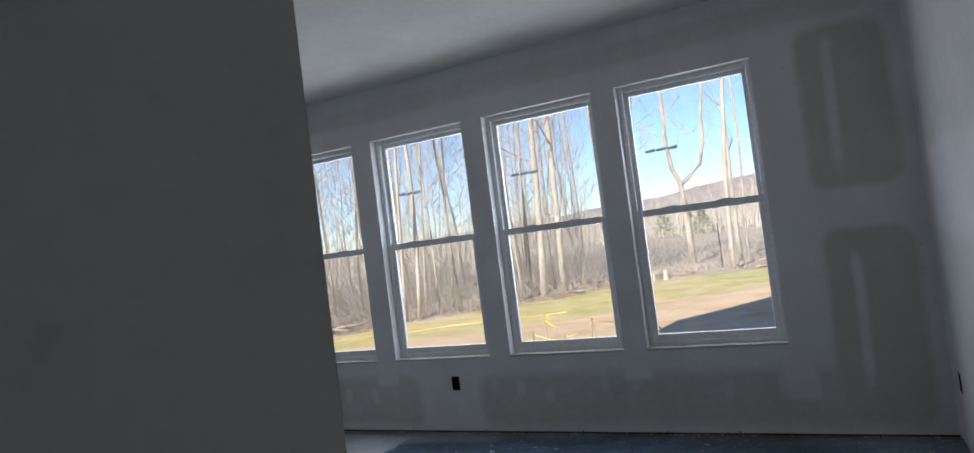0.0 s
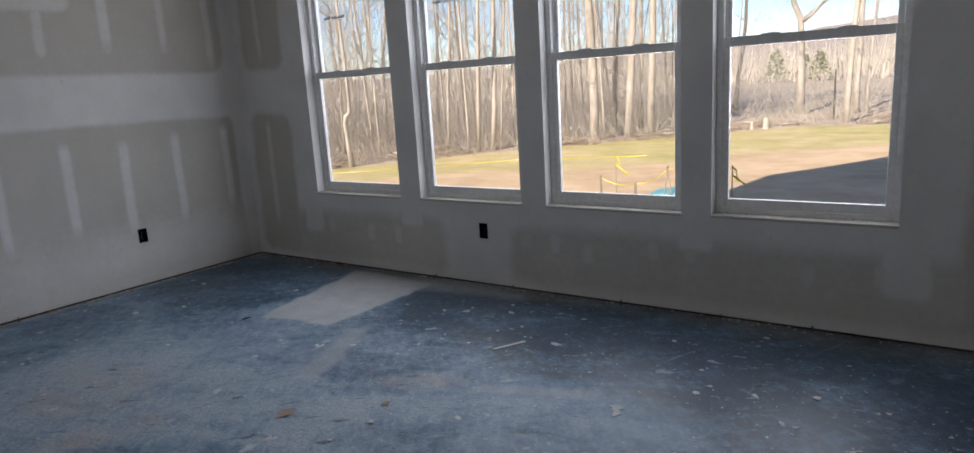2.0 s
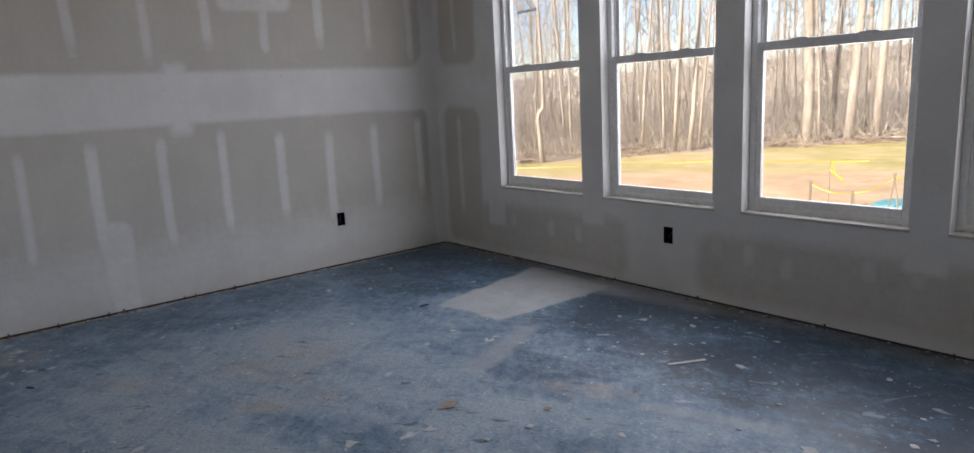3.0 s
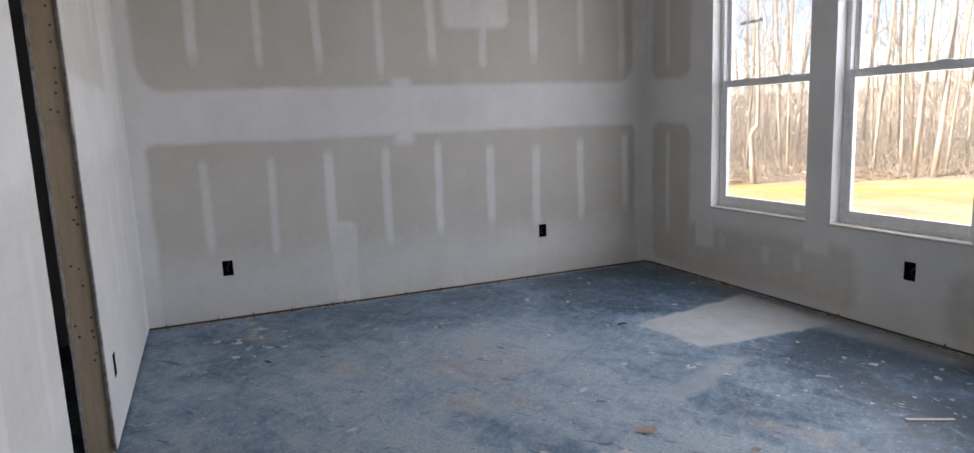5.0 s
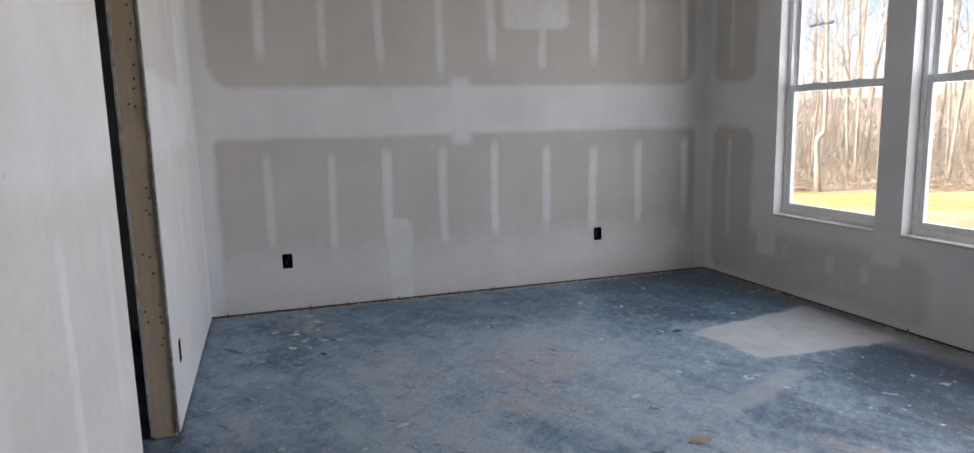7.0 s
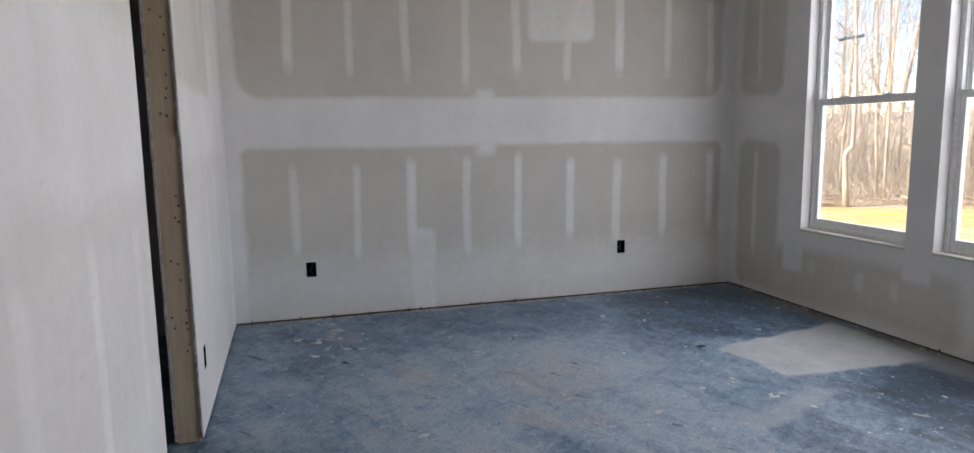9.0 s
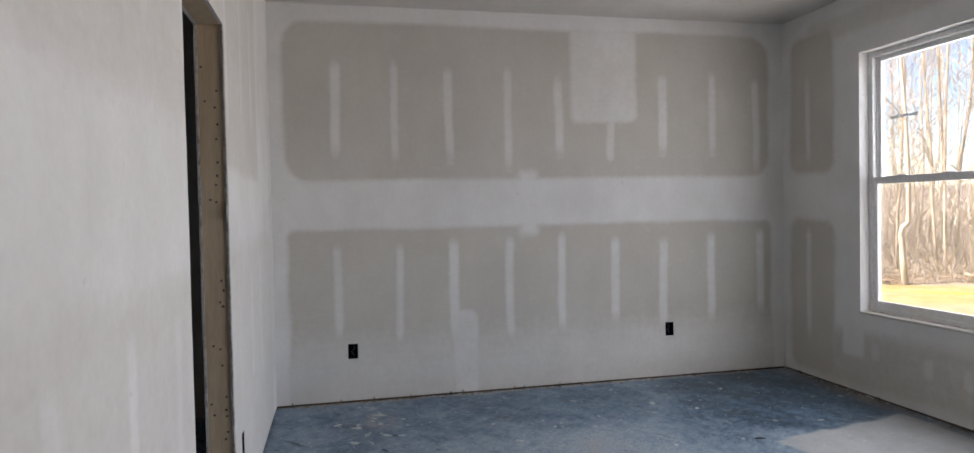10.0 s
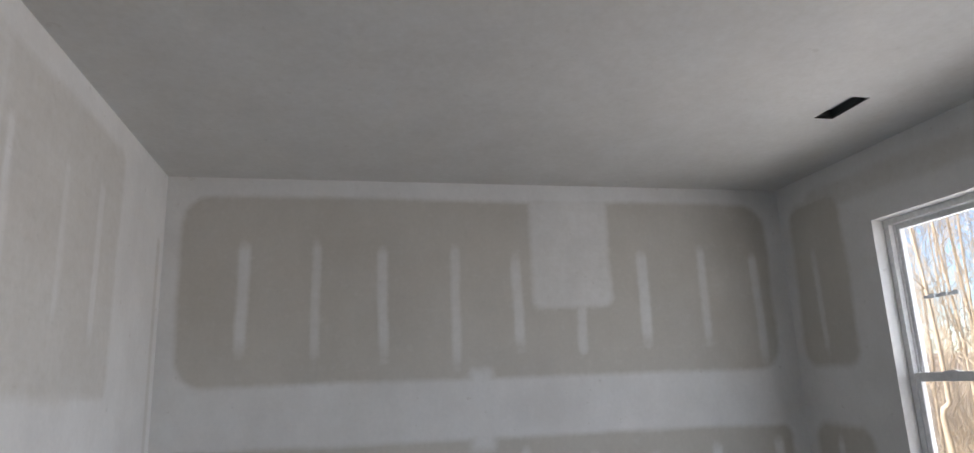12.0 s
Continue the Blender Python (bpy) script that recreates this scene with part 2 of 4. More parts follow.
HILL = plain("wooded_hill", (0.33, 0.26, 0.21), (0.46, 0.38, 0.32), 0.25, 0.95, relief=0.6, dist=0.8)
PINE = plain("pine_needles", (0.24, 0.25, 0.14), (0.36, 0.36, 0.23), 2, 0.9)
STAKE = plain("weathered_stake", (0.24, 0.19, 0.13), (0.42, 0.35, 0.25), 9, 0.85, stretch=(3, 3, 0.4))
POST = plain("dark_post", (0.07, 0.06, 0.05), (0.14, 0.12, 0.10), 8, 0.85)
BRUSH = plain("cut_brush", (0.27, 0.20, 0.14), (0.46, 0.37, 0.27), 4, 0.9)
TAPE = plain("yellow_tape", (0.62, 0.48, 0.02), (0.75, 0.60, 0.04), 4, 0.5)
TEAL = plain("teal_plastic", (0.10, 0.30, 0.33), (0.16, 0.38, 0.40), 5, 0.5)
SIDING = plain("house_shell", (0.5, 0.5, 0.48), (0.6, 0.6, 0.58), 1.5, 0.8)


# ---- mesh helpers ----
def mesh_object(name, verts, faces, mat, parent=None, smooth=False):
    me = bpy.data.meshes.new(name)
    me.from_pydata(verts, [], faces)
    me.materials.append(mat)
    if smooth:
        me.shade_smooth()
    ob = new(name, me)
    ob.parent = parent
    return ob


def part(name, bm, mat, parent, label=""):
    me = bpy.data.meshes.new(name)
    bmesh.ops.recalc_face_normals(bm, faces=bm.faces)
    bm.to_mesh(me)
    bm.free()
    me.materials.append(mat)
    ob = new(name, me)
    ob.parent = parent
    return tagged(ob, label) if label else ob


def add_box(bm, x0, x1, y0, y1, z0, z1, bevel=0.0):
    r = bmesh.ops.create_cube(bm, size=1.0)
    for v in r["verts"]:
        v.co = Vector((x0 + (v.co.x + 0.5) * (x1 - x0), y0 + (v.co.y + 0.5) * (y1 - y0), z0 + (v.co.z + 0.5) * (z1 - z0)))
    if bevel:
        edges = {e for v in r["verts"] for e in v.link_edges}
        bmesh.ops.bevel(bm, geom=list(edges), offset=bevel, segments=2, affect="EDGES", profile=0.5)


def box(x0, x1, y0, y1, z0, z1, bevel=0.0):
    bm = bmesh.new()
    add_box(bm, x0, x1, y0, y1, z0, z1, bevel)
    return bm


def tube(verts, faces, points, radii, sides):
    """Adds a tapered tube along the points to the lists."""
    base = len(verts)
    pts = [Vector(p) for p in points]
    for i, p in enumerate(pts):
        d = (pts[min(i + 1, len(pts) - 1)] - pts[max(i - 1, 0)]).normalized()
        u = d.orthogonal().normalized() if abs(d.z) < 0.99 else Vector((1, 0, 0))
        w = d.cross(u)
        for k in range(sides):
            a = 2 * math.pi * k / sides
            verts.append(tuple(p + (u * math.cos(a) + w * math.sin(a)) * radii[i]))
    for i in range(len(pts) - 1):
        for k in range(sides):
            a, b = base + i * sides + k, base + i * sides + (k + 1) % sides
            faces.append((a, b, b + sides, a + sides))
    faces.append(tuple(range(base + sides - 1, base - 1, -1)))
    faces.append(tuple(range(base + (len(pts) - 1) * sides, base + len(pts) * sides)))


WAVES = np.random.RandomState(4).uniform(-1, 1, (24, 3))


def waver(a, b, scale):
    """A smooth wandering value of about -1 to 1 over two coordinates."""
    t = 0
    for i, (p, q, r) in enumerate(WAVES):
        t = t + np.sin((a * p + b * q) * scale * (1 + i % 4) + r * 20) / (1 + i % 4)
    return t / 5.0


def soft_rect(a, b, a0, a1, b0, b1, edge=0.025, rad=0.03):
    """1 inside a rectangle with rounded corners, fading across its edge."""
    rad = min(rad, (a1 - a0) / 2 if np.isscalar(a0 + a1) else rad, (b1 - b0) / 2 if np.isscalar(b0 + b1) else rad)
    da = np.minimum(a - a0, a1 - a)
    db = np.minimum(b - b0, b1 - b)
    inner = rad - np.hypot(np.maximum(rad - da, 0), np.maximum(rad - db, 0))
    d = np.where((da < rad) | (db < rad), inner, np.minimum(da, db))
    t = np.clip(d / edge + 0.5, 0, 1)
    return t * t * (3 - 2 * t)


def sheet(name, axis, c, out, a0, a1, b0, b1, thick, mat, holes=(), res=0.02, layers=None, lift=0.0, bow=None):
    """A board across one axis at c, with its fine face towards the room and openings through it. out: the side on which its back lies.
    layers: functions of (a, b) kept as named values at each point; lift: how far the first one raises the face."""
    def lines(lo, hi, cuts):
        marks, got = sorted({lo, hi, *[q for q in cuts if lo < q < hi]}), []
        for p, q in zip(marks, marks[1:]):
            n = max(1, int(round((q - p) / res)))
            got += [p + (q - p) * i / n for i in range(n)]
        return np.array(got + [hi]), marks
    fa, ca = lines(a0, a1, [q for h in holes for q in h[:2]])
    fb, cb = lines(b0, b1, [q for h in holes for q in h[2:]])
    inside = lambda p, q: any(h[0] < p < h[1] and h[2] < q < h[3] for h in holes)
    ga, gb = np.meshgrid(fa, fb, indexing="ij")
    values = {k: np.clip(f(ga, gb), 0, 1) for k, f in (layers or {}).items()}
    depth = np.full(ga.shape, float(c))
    if lift:
        depth = depth - out * lift * list(values.values())[0]
    if bow:
        depth = depth + bow(ga, gb)

    def place(d, a, b):
        return ((d, a, b), (a, d, b), (a, b, d))["xyz".index(axis)]
    verts = [place(float(d), float(a), float(b)) for d, a, b in zip(depth.ravel(), ga.ravel(), gb.ravel())]
    nb, faces = len(fb), []
    for i in range(len(fa) - 1):
        for j in range(nb - 1):
            if not inside((fa[i] + fa[i + 1]) / 2, (fb[j] + fb[j + 1]) / 2):
                faces.append((i * nb + j, (i + 1) * nb + j, (i + 1) * nb + j + 1, i * nb + j + 1))
    back, n0 = c + out * thick, len(verts)

    def quad(*corners):
        base = len(verts)
        verts.extend(place(*q) for q in corners)
        faces.append((base, base + 1, base + 2, base + 3))
    for p, q in zip(ca, ca[1:]):
        for r, s in zip(cb, cb[1:]):
            if not inside((p + q) / 2, (r + s) / 2):
                quad((back, p, r), (back, p, s), (back, q, s), (back, q, r))
    rims = []
    for p, q in zip(ca, ca[1:]):
        rims += [((p, v), (q, v)) for v, w in ((b0, b0 + 1e-4), (b1, b1 - 1e-4)) if not inside((p + q) / 2, w)]
    for p, q in zip(cb, cb[1:]):
        rims += [((u, p), (u, q)) for u, w in ((a0, a0 + 1e-4), (a1, a1 - 1e-4)) if not inside(w, (p + q) / 2)]
    for p, q, r, s in holes:
        low = max(r, b0)
        rims += [((q, low), (q, s)), ((q, s), (p, s)), ((p, s), (p, low))] + ([((p, r), (q, r))] if r > b0 else [])
    for (u0, v0), (u1, v1) in rims:
        quad((c, u0, v0), (c, u1, v1), (back, u1, v1), (back, u0, v0))
    ob = mesh_object(name, verts, faces, mat)
    for k, v in values.items():
        at = ob.data.attributes.new(k, "FLOAT", "POINT")
        full = np.full(len(verts), 1.0 if k == "mud" else 0.0, dtype=np.float32)
        full[:n0] = v.ravel()
        at.data.foreach_set("value", full)
    return tagged(ob, kind="structure")


# ---- the mud on the boards: taped joints, screw lines and corner beads; painted light at the west foot ----
def screw_lines(a, b, centres, spans, width=0.06, seed=0):
    rnd, v = random.Random(seed), 0
    for c in centres:
        for lo, hi in spans:
            w = width * rnd.uniform(0.8, 1.15)
            s, top, low, lean = rnd.uniform(-0.012, 0.012), hi + rnd.uniform(-0.05, 0.04), lo + rnd.uniform(-0.07, 0.07), rnd.uniform(-0.02, 0.02)
            aa = a - s - lean * (b - lo) + waver(b, b * 0 + c * 3, 6) * 0.009
            v = np.maximum(v, rnd.uniform(0.6, 0.9) * soft_rect(aa, b, c - w / 2, c + w / 2, low, top, 0.03) * np.clip((b - low) / 0.12, 0.35, 1) * np.clip((top - b) / 0.06, 0.4, 1))
    return v


def mud_and_light_west(a, b):
    a2, b2 = a + waver(a, b, 6) * 0.012, b + waver(a + 3, b, 3.5) * 0.015
    panels = np.maximum(soft_rect(a2, b2, 0.875, 4.575, -0.2, 1.20, 0.05, 0.06), soft_rect(a2, b2, 0.875, 4.565, 1.535, 2.625, 0.05, 0.16))
    v = 1 - panels * 0.97
    # light on the lower wall, painted in as a mud-coloured band fading upwards
    v = np.maximum(v, 0.65 * soft_rect(a2, b2, 0.7, 4.8, 0.0, 0.40, 0.45))
    v = np.maximum(v, screw_lines(a, b, [1.205 + 0.4064 * i for i in range(9)], [(0.38, 1.12)], seed=3))
    v = np.maximum(v, screw_lines(a, b, [1.205 + 0.4064 * i for i in (0, 1, 2, 3, 4, 6, 7, 8)], [(1.62, 2.34)], seed=5))
    v = np.maximum(v, 0.75 * soft_rect(a2, b2, 2.915, 3.44, 1.95, 2.8, 0.06, 0.06))
    v = np.maximum(v, 0.6 * soft_rect(a2, b2, 3.20, 3.26, 1.66, 2.0, 0.03))
    v = np.maximum(v, 0.8 * soft_rect(a2, b2, 1.985 + (0.6 - b) * 0.03, 2.18, -0.2, 0.60, 0.04, 0.08))
    v = np.maximum(v, 0.9 * soft_rect(a2, b2, 2.51, 2.65, 1.13, 1.59, 0.09))
    return v


def mud_north(a, b):
    a2, b2 = a + waver(a, b, 6) * 0.014, b + waver(a + 3, b, 4) * 0.018
    rects = [(-4.885, -4.40, 0.06, 1.19), (-4.885, -4.40, 1.53, 2.56), (0.01, 0.49, 0.07, 1.21), (0.005, 0.48, 1.45, 2.42),
             (-4.885, -2.90, 0.05, 0.43), (-2.38, 0.49, 0.05, 0.42), (-4.7, 0.40, 2.47, 2.62)]
    panels = 0
    for r in rects:
        panels = np.maximum(panels, soft_rect(a2, b2, *r, 0.11 if r[3] < 0.5 else 0.07, 0.10) * (0.55 if r[2] > 2.4 else 0.82 if r[3] < 0.5 else 1.0))
    v = 1 - panels * 0.97
    v = np.maximum(v, screw_lines(a, b, [-4.67, 0.165], [(0.33, 1.13), (1.60, 2.33)], 0.055, 7))
    rnd = random.Random(9)
    for c in [-4.03, -3.62, -3.35, -2.25, -2.05, -1.83, -1.42, -1.2, -0.62, -0.3, -0.2]:
        z = rnd.uniform(0.27, 0.36)
        v = np.maximum(v, rnd.uniform(0.4, 0.7) * soft_rect(a2, b2, c - 0.035, c + 0.035, z - 0.06, z + 0.06, 0.035))
    for c, lo in [(-4.22, 0.26), (-3.2, 0.36), (-1.18, 0.36), (-0.2, 0.22)]:
        v = np.maximum(v, soft_rect(a2, b2, c - 0.10, c + 0.10, lo, 0.6, 0.05))
    return v


def mud_south(a, b):
    a2, b2 = a + waver(a, b, 6) * 0.02, b + waver(a + 3, b, 3) * 0.03
    v = 1 - 0.62 * np.maximum(soft_rect(a2, b2, -4.22, -3.1, 1.50, 2.60, 0.06, 0.05), 0.75 * soft_rect(a2, b2, -4.80, -3.1, 0.0, 1.19, 0.12))
    v = np.minimum(v, 1 - 0.5 * np.maximum(soft_rect(a2, b2, -3.1, -0.6, 0.0, 1.15, 0.15), soft_rect(a2, b2, -3.12, -0.6, 1.58, 2.6, 0.15)))
    v = np.minimum(v, 1 - 0.6 * soft_rect(a, b2, -4.90, -4.845, 0.3, 2.35, 0.03))
    v = np.maximum(v, screw_lines(a, b, [-3.975, -3.60, -3.18, -2.75, -2.35, -1.94, -1.53, -1.13, -0.72], [(1.66, 2.40)], 0.07, 11))
    return np.maximum(v, screw_lines(a, b, [-4.6 + 0.4064 * i for i in range(11)], [(0.35, 1.12)], 0.07, 12))


def mud_east(a, b):
    a2, b2 = a + waver(a, b, 5) * 0.02, b + waver(a + 3, b, 3) * 0.03
    return 1 - 0.5 * np.maximum(soft_rect(a2, b2, 1.0, 4.55, 0.1, 1.15, 0.1), soft_rect(a2, b2, 1.0, 4.55, 1.6, 2.55, 0.1))


def mud_plain(a, b):
    return 0.35 + 0.3 * waver(a, b, 2.2)


def mud_ceiling(a, b):
    return 0.5 + 0.08 * waver(a, b, 1.5)


# ---- setting: floor, walls, ceiling ----
OUT_W, OUT_N, OUT_S, OUT_E = (1.297, 0.357), (-2.591, 0.373), (-3.345, 0.305), (4.43, 0.363)
OUT_W2 = (3.684, 0.374)
BW, BH = 0.034, 0.052
boxhole = lambda p: (p[0] - BW, p[0] + BW, p[1] - BH, p[1] + BH)
LOW = 0.015


def blob(a, b, x, y, rx, ry, turn=0.0):
    """A soft oval with a wandering outline on the slab."""
    c, s = math.cos(radians(turn)), math.sin(radians(turn))
    u, v = (a - x) * c + (b - y) * s, (b - y) * c - (a - x) * s
    d = np.hypot(u / rx, v / ry) + 0.16 * waver(a + x, b, 4.5) + 0.08 * waver(b, a + y, 13)
    t = np.clip(1.35 - d, 0, 0.7) / 0.7
    return t * t * (3 - 2 * t)


# ovals of dust and stain; the duller reflection near the walls is painted in too
def dust(a, b):
    d = np.full(a.shape, 0.50)
    for x, y, rx, ry, turn, up in ((-2.9, 2.35, 1.1, 0.75, 10, 0.26), (-1.5, 3.1, 0.75, 0.32, 25, 0.14), (-0.9, 2.6, 0.7, 0.6, 0, -0.14), (-3.6, 2.9, 0.6, 0.4, 30, 0.10), (-1.5, 2.2, 0.8, 0.5, 0, 0.12), (-3.1, 1.6, 0.7, 0.35, 0, 0.10),
                                   (-4.3, 4.2, 0.75, 0.65, 0, -0.30), (-4.8, 2.9, 0.22, 1.2, 0, -0.14), (-4.3, 1.25, 0.6, 0.2, 0, -0.10), (-3.4, 1.3, 1.2, 0.5, 0, 0.10), (-2.1, 4.15, 1.0, 0.48, -8, -0.32),
                                   (-0.9, 4.2, 1.0, 0.55, 0, -0.30), (-0.1, 3.3, 0.7, 1.3, 0, -0.30), (-0.2, 1.7, 0.8, 0.8, 0, -0.22), (-1.2, 3.75, 0.7, 0.3, 0, -0.12), (-2.45, 2.3, 0.35, 0.14, 20, -0.25), (-1.75, 2.85, 0.3, 0.12, 30, -0.2)):
        d = d + 1.3 * up * blob(a, b, x, y, rx, ry, turn)
    return d


def tan(a, b):
    v = 0.06 * np.ones(a.shape)
    for x, y, rx, ry, turn in ((-3.3, 2.35, 0.30, 0.12, 20), (-2.88, 2.3, 0.24, 0.12, 60), (-3.45, 2.6, 0.35, 0.14, 0), (-3.62, 1.82, 0.22, 0.09, 40), (-4.5, 1.45, 0.2, 0.1, 0), (-2.0, 3.3, 0.2, 0.08, 30)):
        v = np.maximum(v, blob(a, b, x, y, rx, ry, turn))
    return v


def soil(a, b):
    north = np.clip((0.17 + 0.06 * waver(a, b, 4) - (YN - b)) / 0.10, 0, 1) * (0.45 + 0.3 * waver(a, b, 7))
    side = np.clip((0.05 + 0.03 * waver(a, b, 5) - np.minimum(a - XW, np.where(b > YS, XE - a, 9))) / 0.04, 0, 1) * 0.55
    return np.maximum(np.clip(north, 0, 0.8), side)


def clean(a, b):
    a2, b2 = a + waver(a, b, 9) * 0.03, b + waver(a + 2, b, 9) * 0.03
    s = (b - 3.56) / 1.1
    a2, b2 = a2 + waver(a, b, 40) * 0.012, b2 + waver(b, a, 40) * 0.012
    v = soft_rect(a2, b2, -3.52 - 0.23 * s, -2.99 + 0.03 * s, 3.57 + (a + 3.5) * 0.08, 4.60, 0.03)
    v = np.maximum(v, 0.5 * soft_rect(a2 + (b - 3.4) * 0.45, b2, -2.74, -2.60, 3.05, 3.66, 0.08))
    v = np.maximum(v, 0.5 * soft_rect(a2, b2, -3.2, -2.2, 4.42 + (a + 3) * 0.12, 4.8, 0.16))
    v = np.maximum(v, 0.40 * soft_rect(a2, b2 - (a + 1.72) * 0.36, -1.75, -1.25, 3.31, 3.39, 0.07))
    return np.maximum(v, 0.75 * soft_rect(a2, b2, -5.1, -4.935, 0.8, 4.4, 0.03))


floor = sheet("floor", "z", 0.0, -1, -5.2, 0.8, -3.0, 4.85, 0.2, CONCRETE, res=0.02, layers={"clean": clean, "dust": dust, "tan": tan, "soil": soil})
tagged(floor, "worn blue-grey concrete slab with a pale patch and dust", "floor")
west = sheet("wall_west", "x", XW, -1, YS - 0.0, YN, LOW, CEIL, 0.0127, DRYWALL, [boxhole(OUT_W), boxhole(OUT_W2)], 0.0135, {"mud": mud_and_light_west}, 0.0015)
tagged(west, "unpainted drywall with white taped joints and screw lines, painted paler at the foot as if lit", "wall")
north = sheet("wall_north", "y", YN, 1, XW, XE, LOW, CEIL, 0.16, DRYWALL, [(a, b, SILL, HEAD) for a, b in WINDOWS] + [boxhole(OUT_N)], 0.0155, {"mud": mud_north}, 0.0015)
tagged(north, "unpainted drywall with four window openings and joint mud", "wall")
south = sheet("wall_south", "y", YS, -1, XW, HALL, LOW, CEIL, 0.0127, DRYWALL, [(DOOR[0], DOOR[1], -1, DOOR[2]), boxhole(OUT_S)], 0.02, {"mud": mud_south}, 0.0015)
tagged(south, "mudded drywall with a rough doorway", "wall")
south_back = sheet("wall_closet", "y", YS - 0.114, 1, -4.9, HALL - 0.02, 0.01, CEIL, 0.0127, DRYWALL, [(DOOR[0], DOOR[1], -1, DOOR[2])], 0.05, {"mud": mud_plain})
tagged(south_back, "bare drywall on the closet side of the doorway", "wall")
east = sheet("wall_east", "x", XE, 1, -3.0, YN, LOW, CEIL, 0.0127, DRYWALL, [boxhole(OUT_E)], 0.025, {"mud": mud_east}, 0.0015)
tagged(east, "mudded drywall running into the passage", "wall")
hall = sheet("wall_hall", "x", HALL, -1, -3.0, YS, LOW, CEIL, 0.0127, DRYWALL, [], 0.03, {"mud": mud_plain}, 0.001)
tagged(hall, "bare drywall along the passage", "wall")
# unseen end wall, added so that the passage stays closed and dark
tagged(sheet("wall_hall_end", "y", -3.0, -1, HALL, XE, 0, CEIL, 0.1, DRYWALL, [], 0.05, {"mud": mud_plain}), "unseen bare drywall added to close the end of the passage", "wall")
tagged(sheet("wall_closet_back", "y", -2.9, -1, -4.9, HALL - 0.02, 0, CEIL, 0.05, DRYWALL, [], 0.1, {"mud": mud_plain}), "bare drywall inside the closet", "wall")
tagged(sheet("wall_closet_side", "x", -4.9, -1, -2.9, YS - 0.114, 0, CEIL, 0.05, DRYWALL, [], 0.1, {"mud": mud_plain}), "bare drywall inside the closet", "wall")
tagged(sheet("wall_closet_side", "x", -1.9, 1, -2.9, YS - 0.114, 0, CEIL, 0.05, DRYWALL, [], 0.1, {"mud": mud_plain}), "bare drywall inside the closet", "wall")
VENT = (-3.725, -3.465, 4.065, 4.17)
ceiling = sheet("ceiling", "z", CEIL, 1, -5.1, 0.7, -3.05, 4.84, 0.0127, DRYWALL, [VENT], 0.04, {"mud": mud_ceiling})
tagged(ceiling, "smooth off-white drywall ceiling", "ceiling")

# unseen house shell above and around, added to shade the room and cast the long shadow on the yard
for name, b in (("house_roof", (-5.14, 9.0, -9.0, 4.85, CEIL + 0.05, CEIL + 0.22)), ("house_wall_west", (-5.14, -5.06, -9.0, 4.85, GROUND, CEIL + 0.05)),
                ("house_wall_east", (0.66, 9.0, -9.0, 4.85, GROUND, CEIL + 0.05)), ("house_corner_west", (-5.06, XW - 0.002, YN + 0.01, 4.85, GROUND, CEIL + 0.05)), ("house_corner_east", (XE + 0.002, 0.66, YN + 0.01, 4.85, GROUND, CEIL + 0.05)), ("house_wall_south", (-5.06, 0.66, -9.0, -3.2, GROUND, CEIL + 0.05)),
                ("house_footing", (-5.14, 0.6, 4.851, 4.86, GROUND - 0.1, SILL - 0.05))):
    tagged(part(name, box(*b), SIDING, None), "plain unseen outer shell of the house, added to block the light", "house", kind="structure")
# unseen gable block, its outline chosen only for the slant of the yard shadow
bm = bmesh.new()
ends = [[bm.verts.new((x, y, z)) for x, z in ((-3.38, CEIL + 0.221), (9.0, CEIL + 0.221), (9.0, 5.2), (0.4, 5.6), (-1.49, 8.5), (-3.38, 5.63))] for y in (4.6, -9.0)]
bm.faces.new(ends[0])
bm.faces.new(ends[1][::-1])
for i in range(6):
    bm.faces.new((ends[0][i], ends[0][(i + 1) % 6], ends[1][(i + 1) % 6], ends[1][i]))
tagged(part("shadow_gable", bm, SIDING, None), "unseen steep gable block added to shape the shadow on the yard", "house", kind="structure")

# bottom plates behind the gap under the boards
for b in ((XW - 0.03, XW - 0.0135, YS, YN, 0.0, 0.038), (XW, XE, YN + 0.014, YN + 0.03, 0.0, 0.038), (XW, DOOR[0] - 0.04, YS - 0.03, YS - 0.0135, 0.0, 0.038),
          (DOOR[1] + 0.04, HALL, YS - 0.03, YS - 0.0135, 0.0, 0.038), (XE + 0.0135, XE + 0.03, -3.0, YN, 0.0, 0.038)):
    tagged(part("bottom_plate", box(*b), PLATE, None), "dirty wooden bottom plate behind the wallboard gap", "trim", kind="structure")


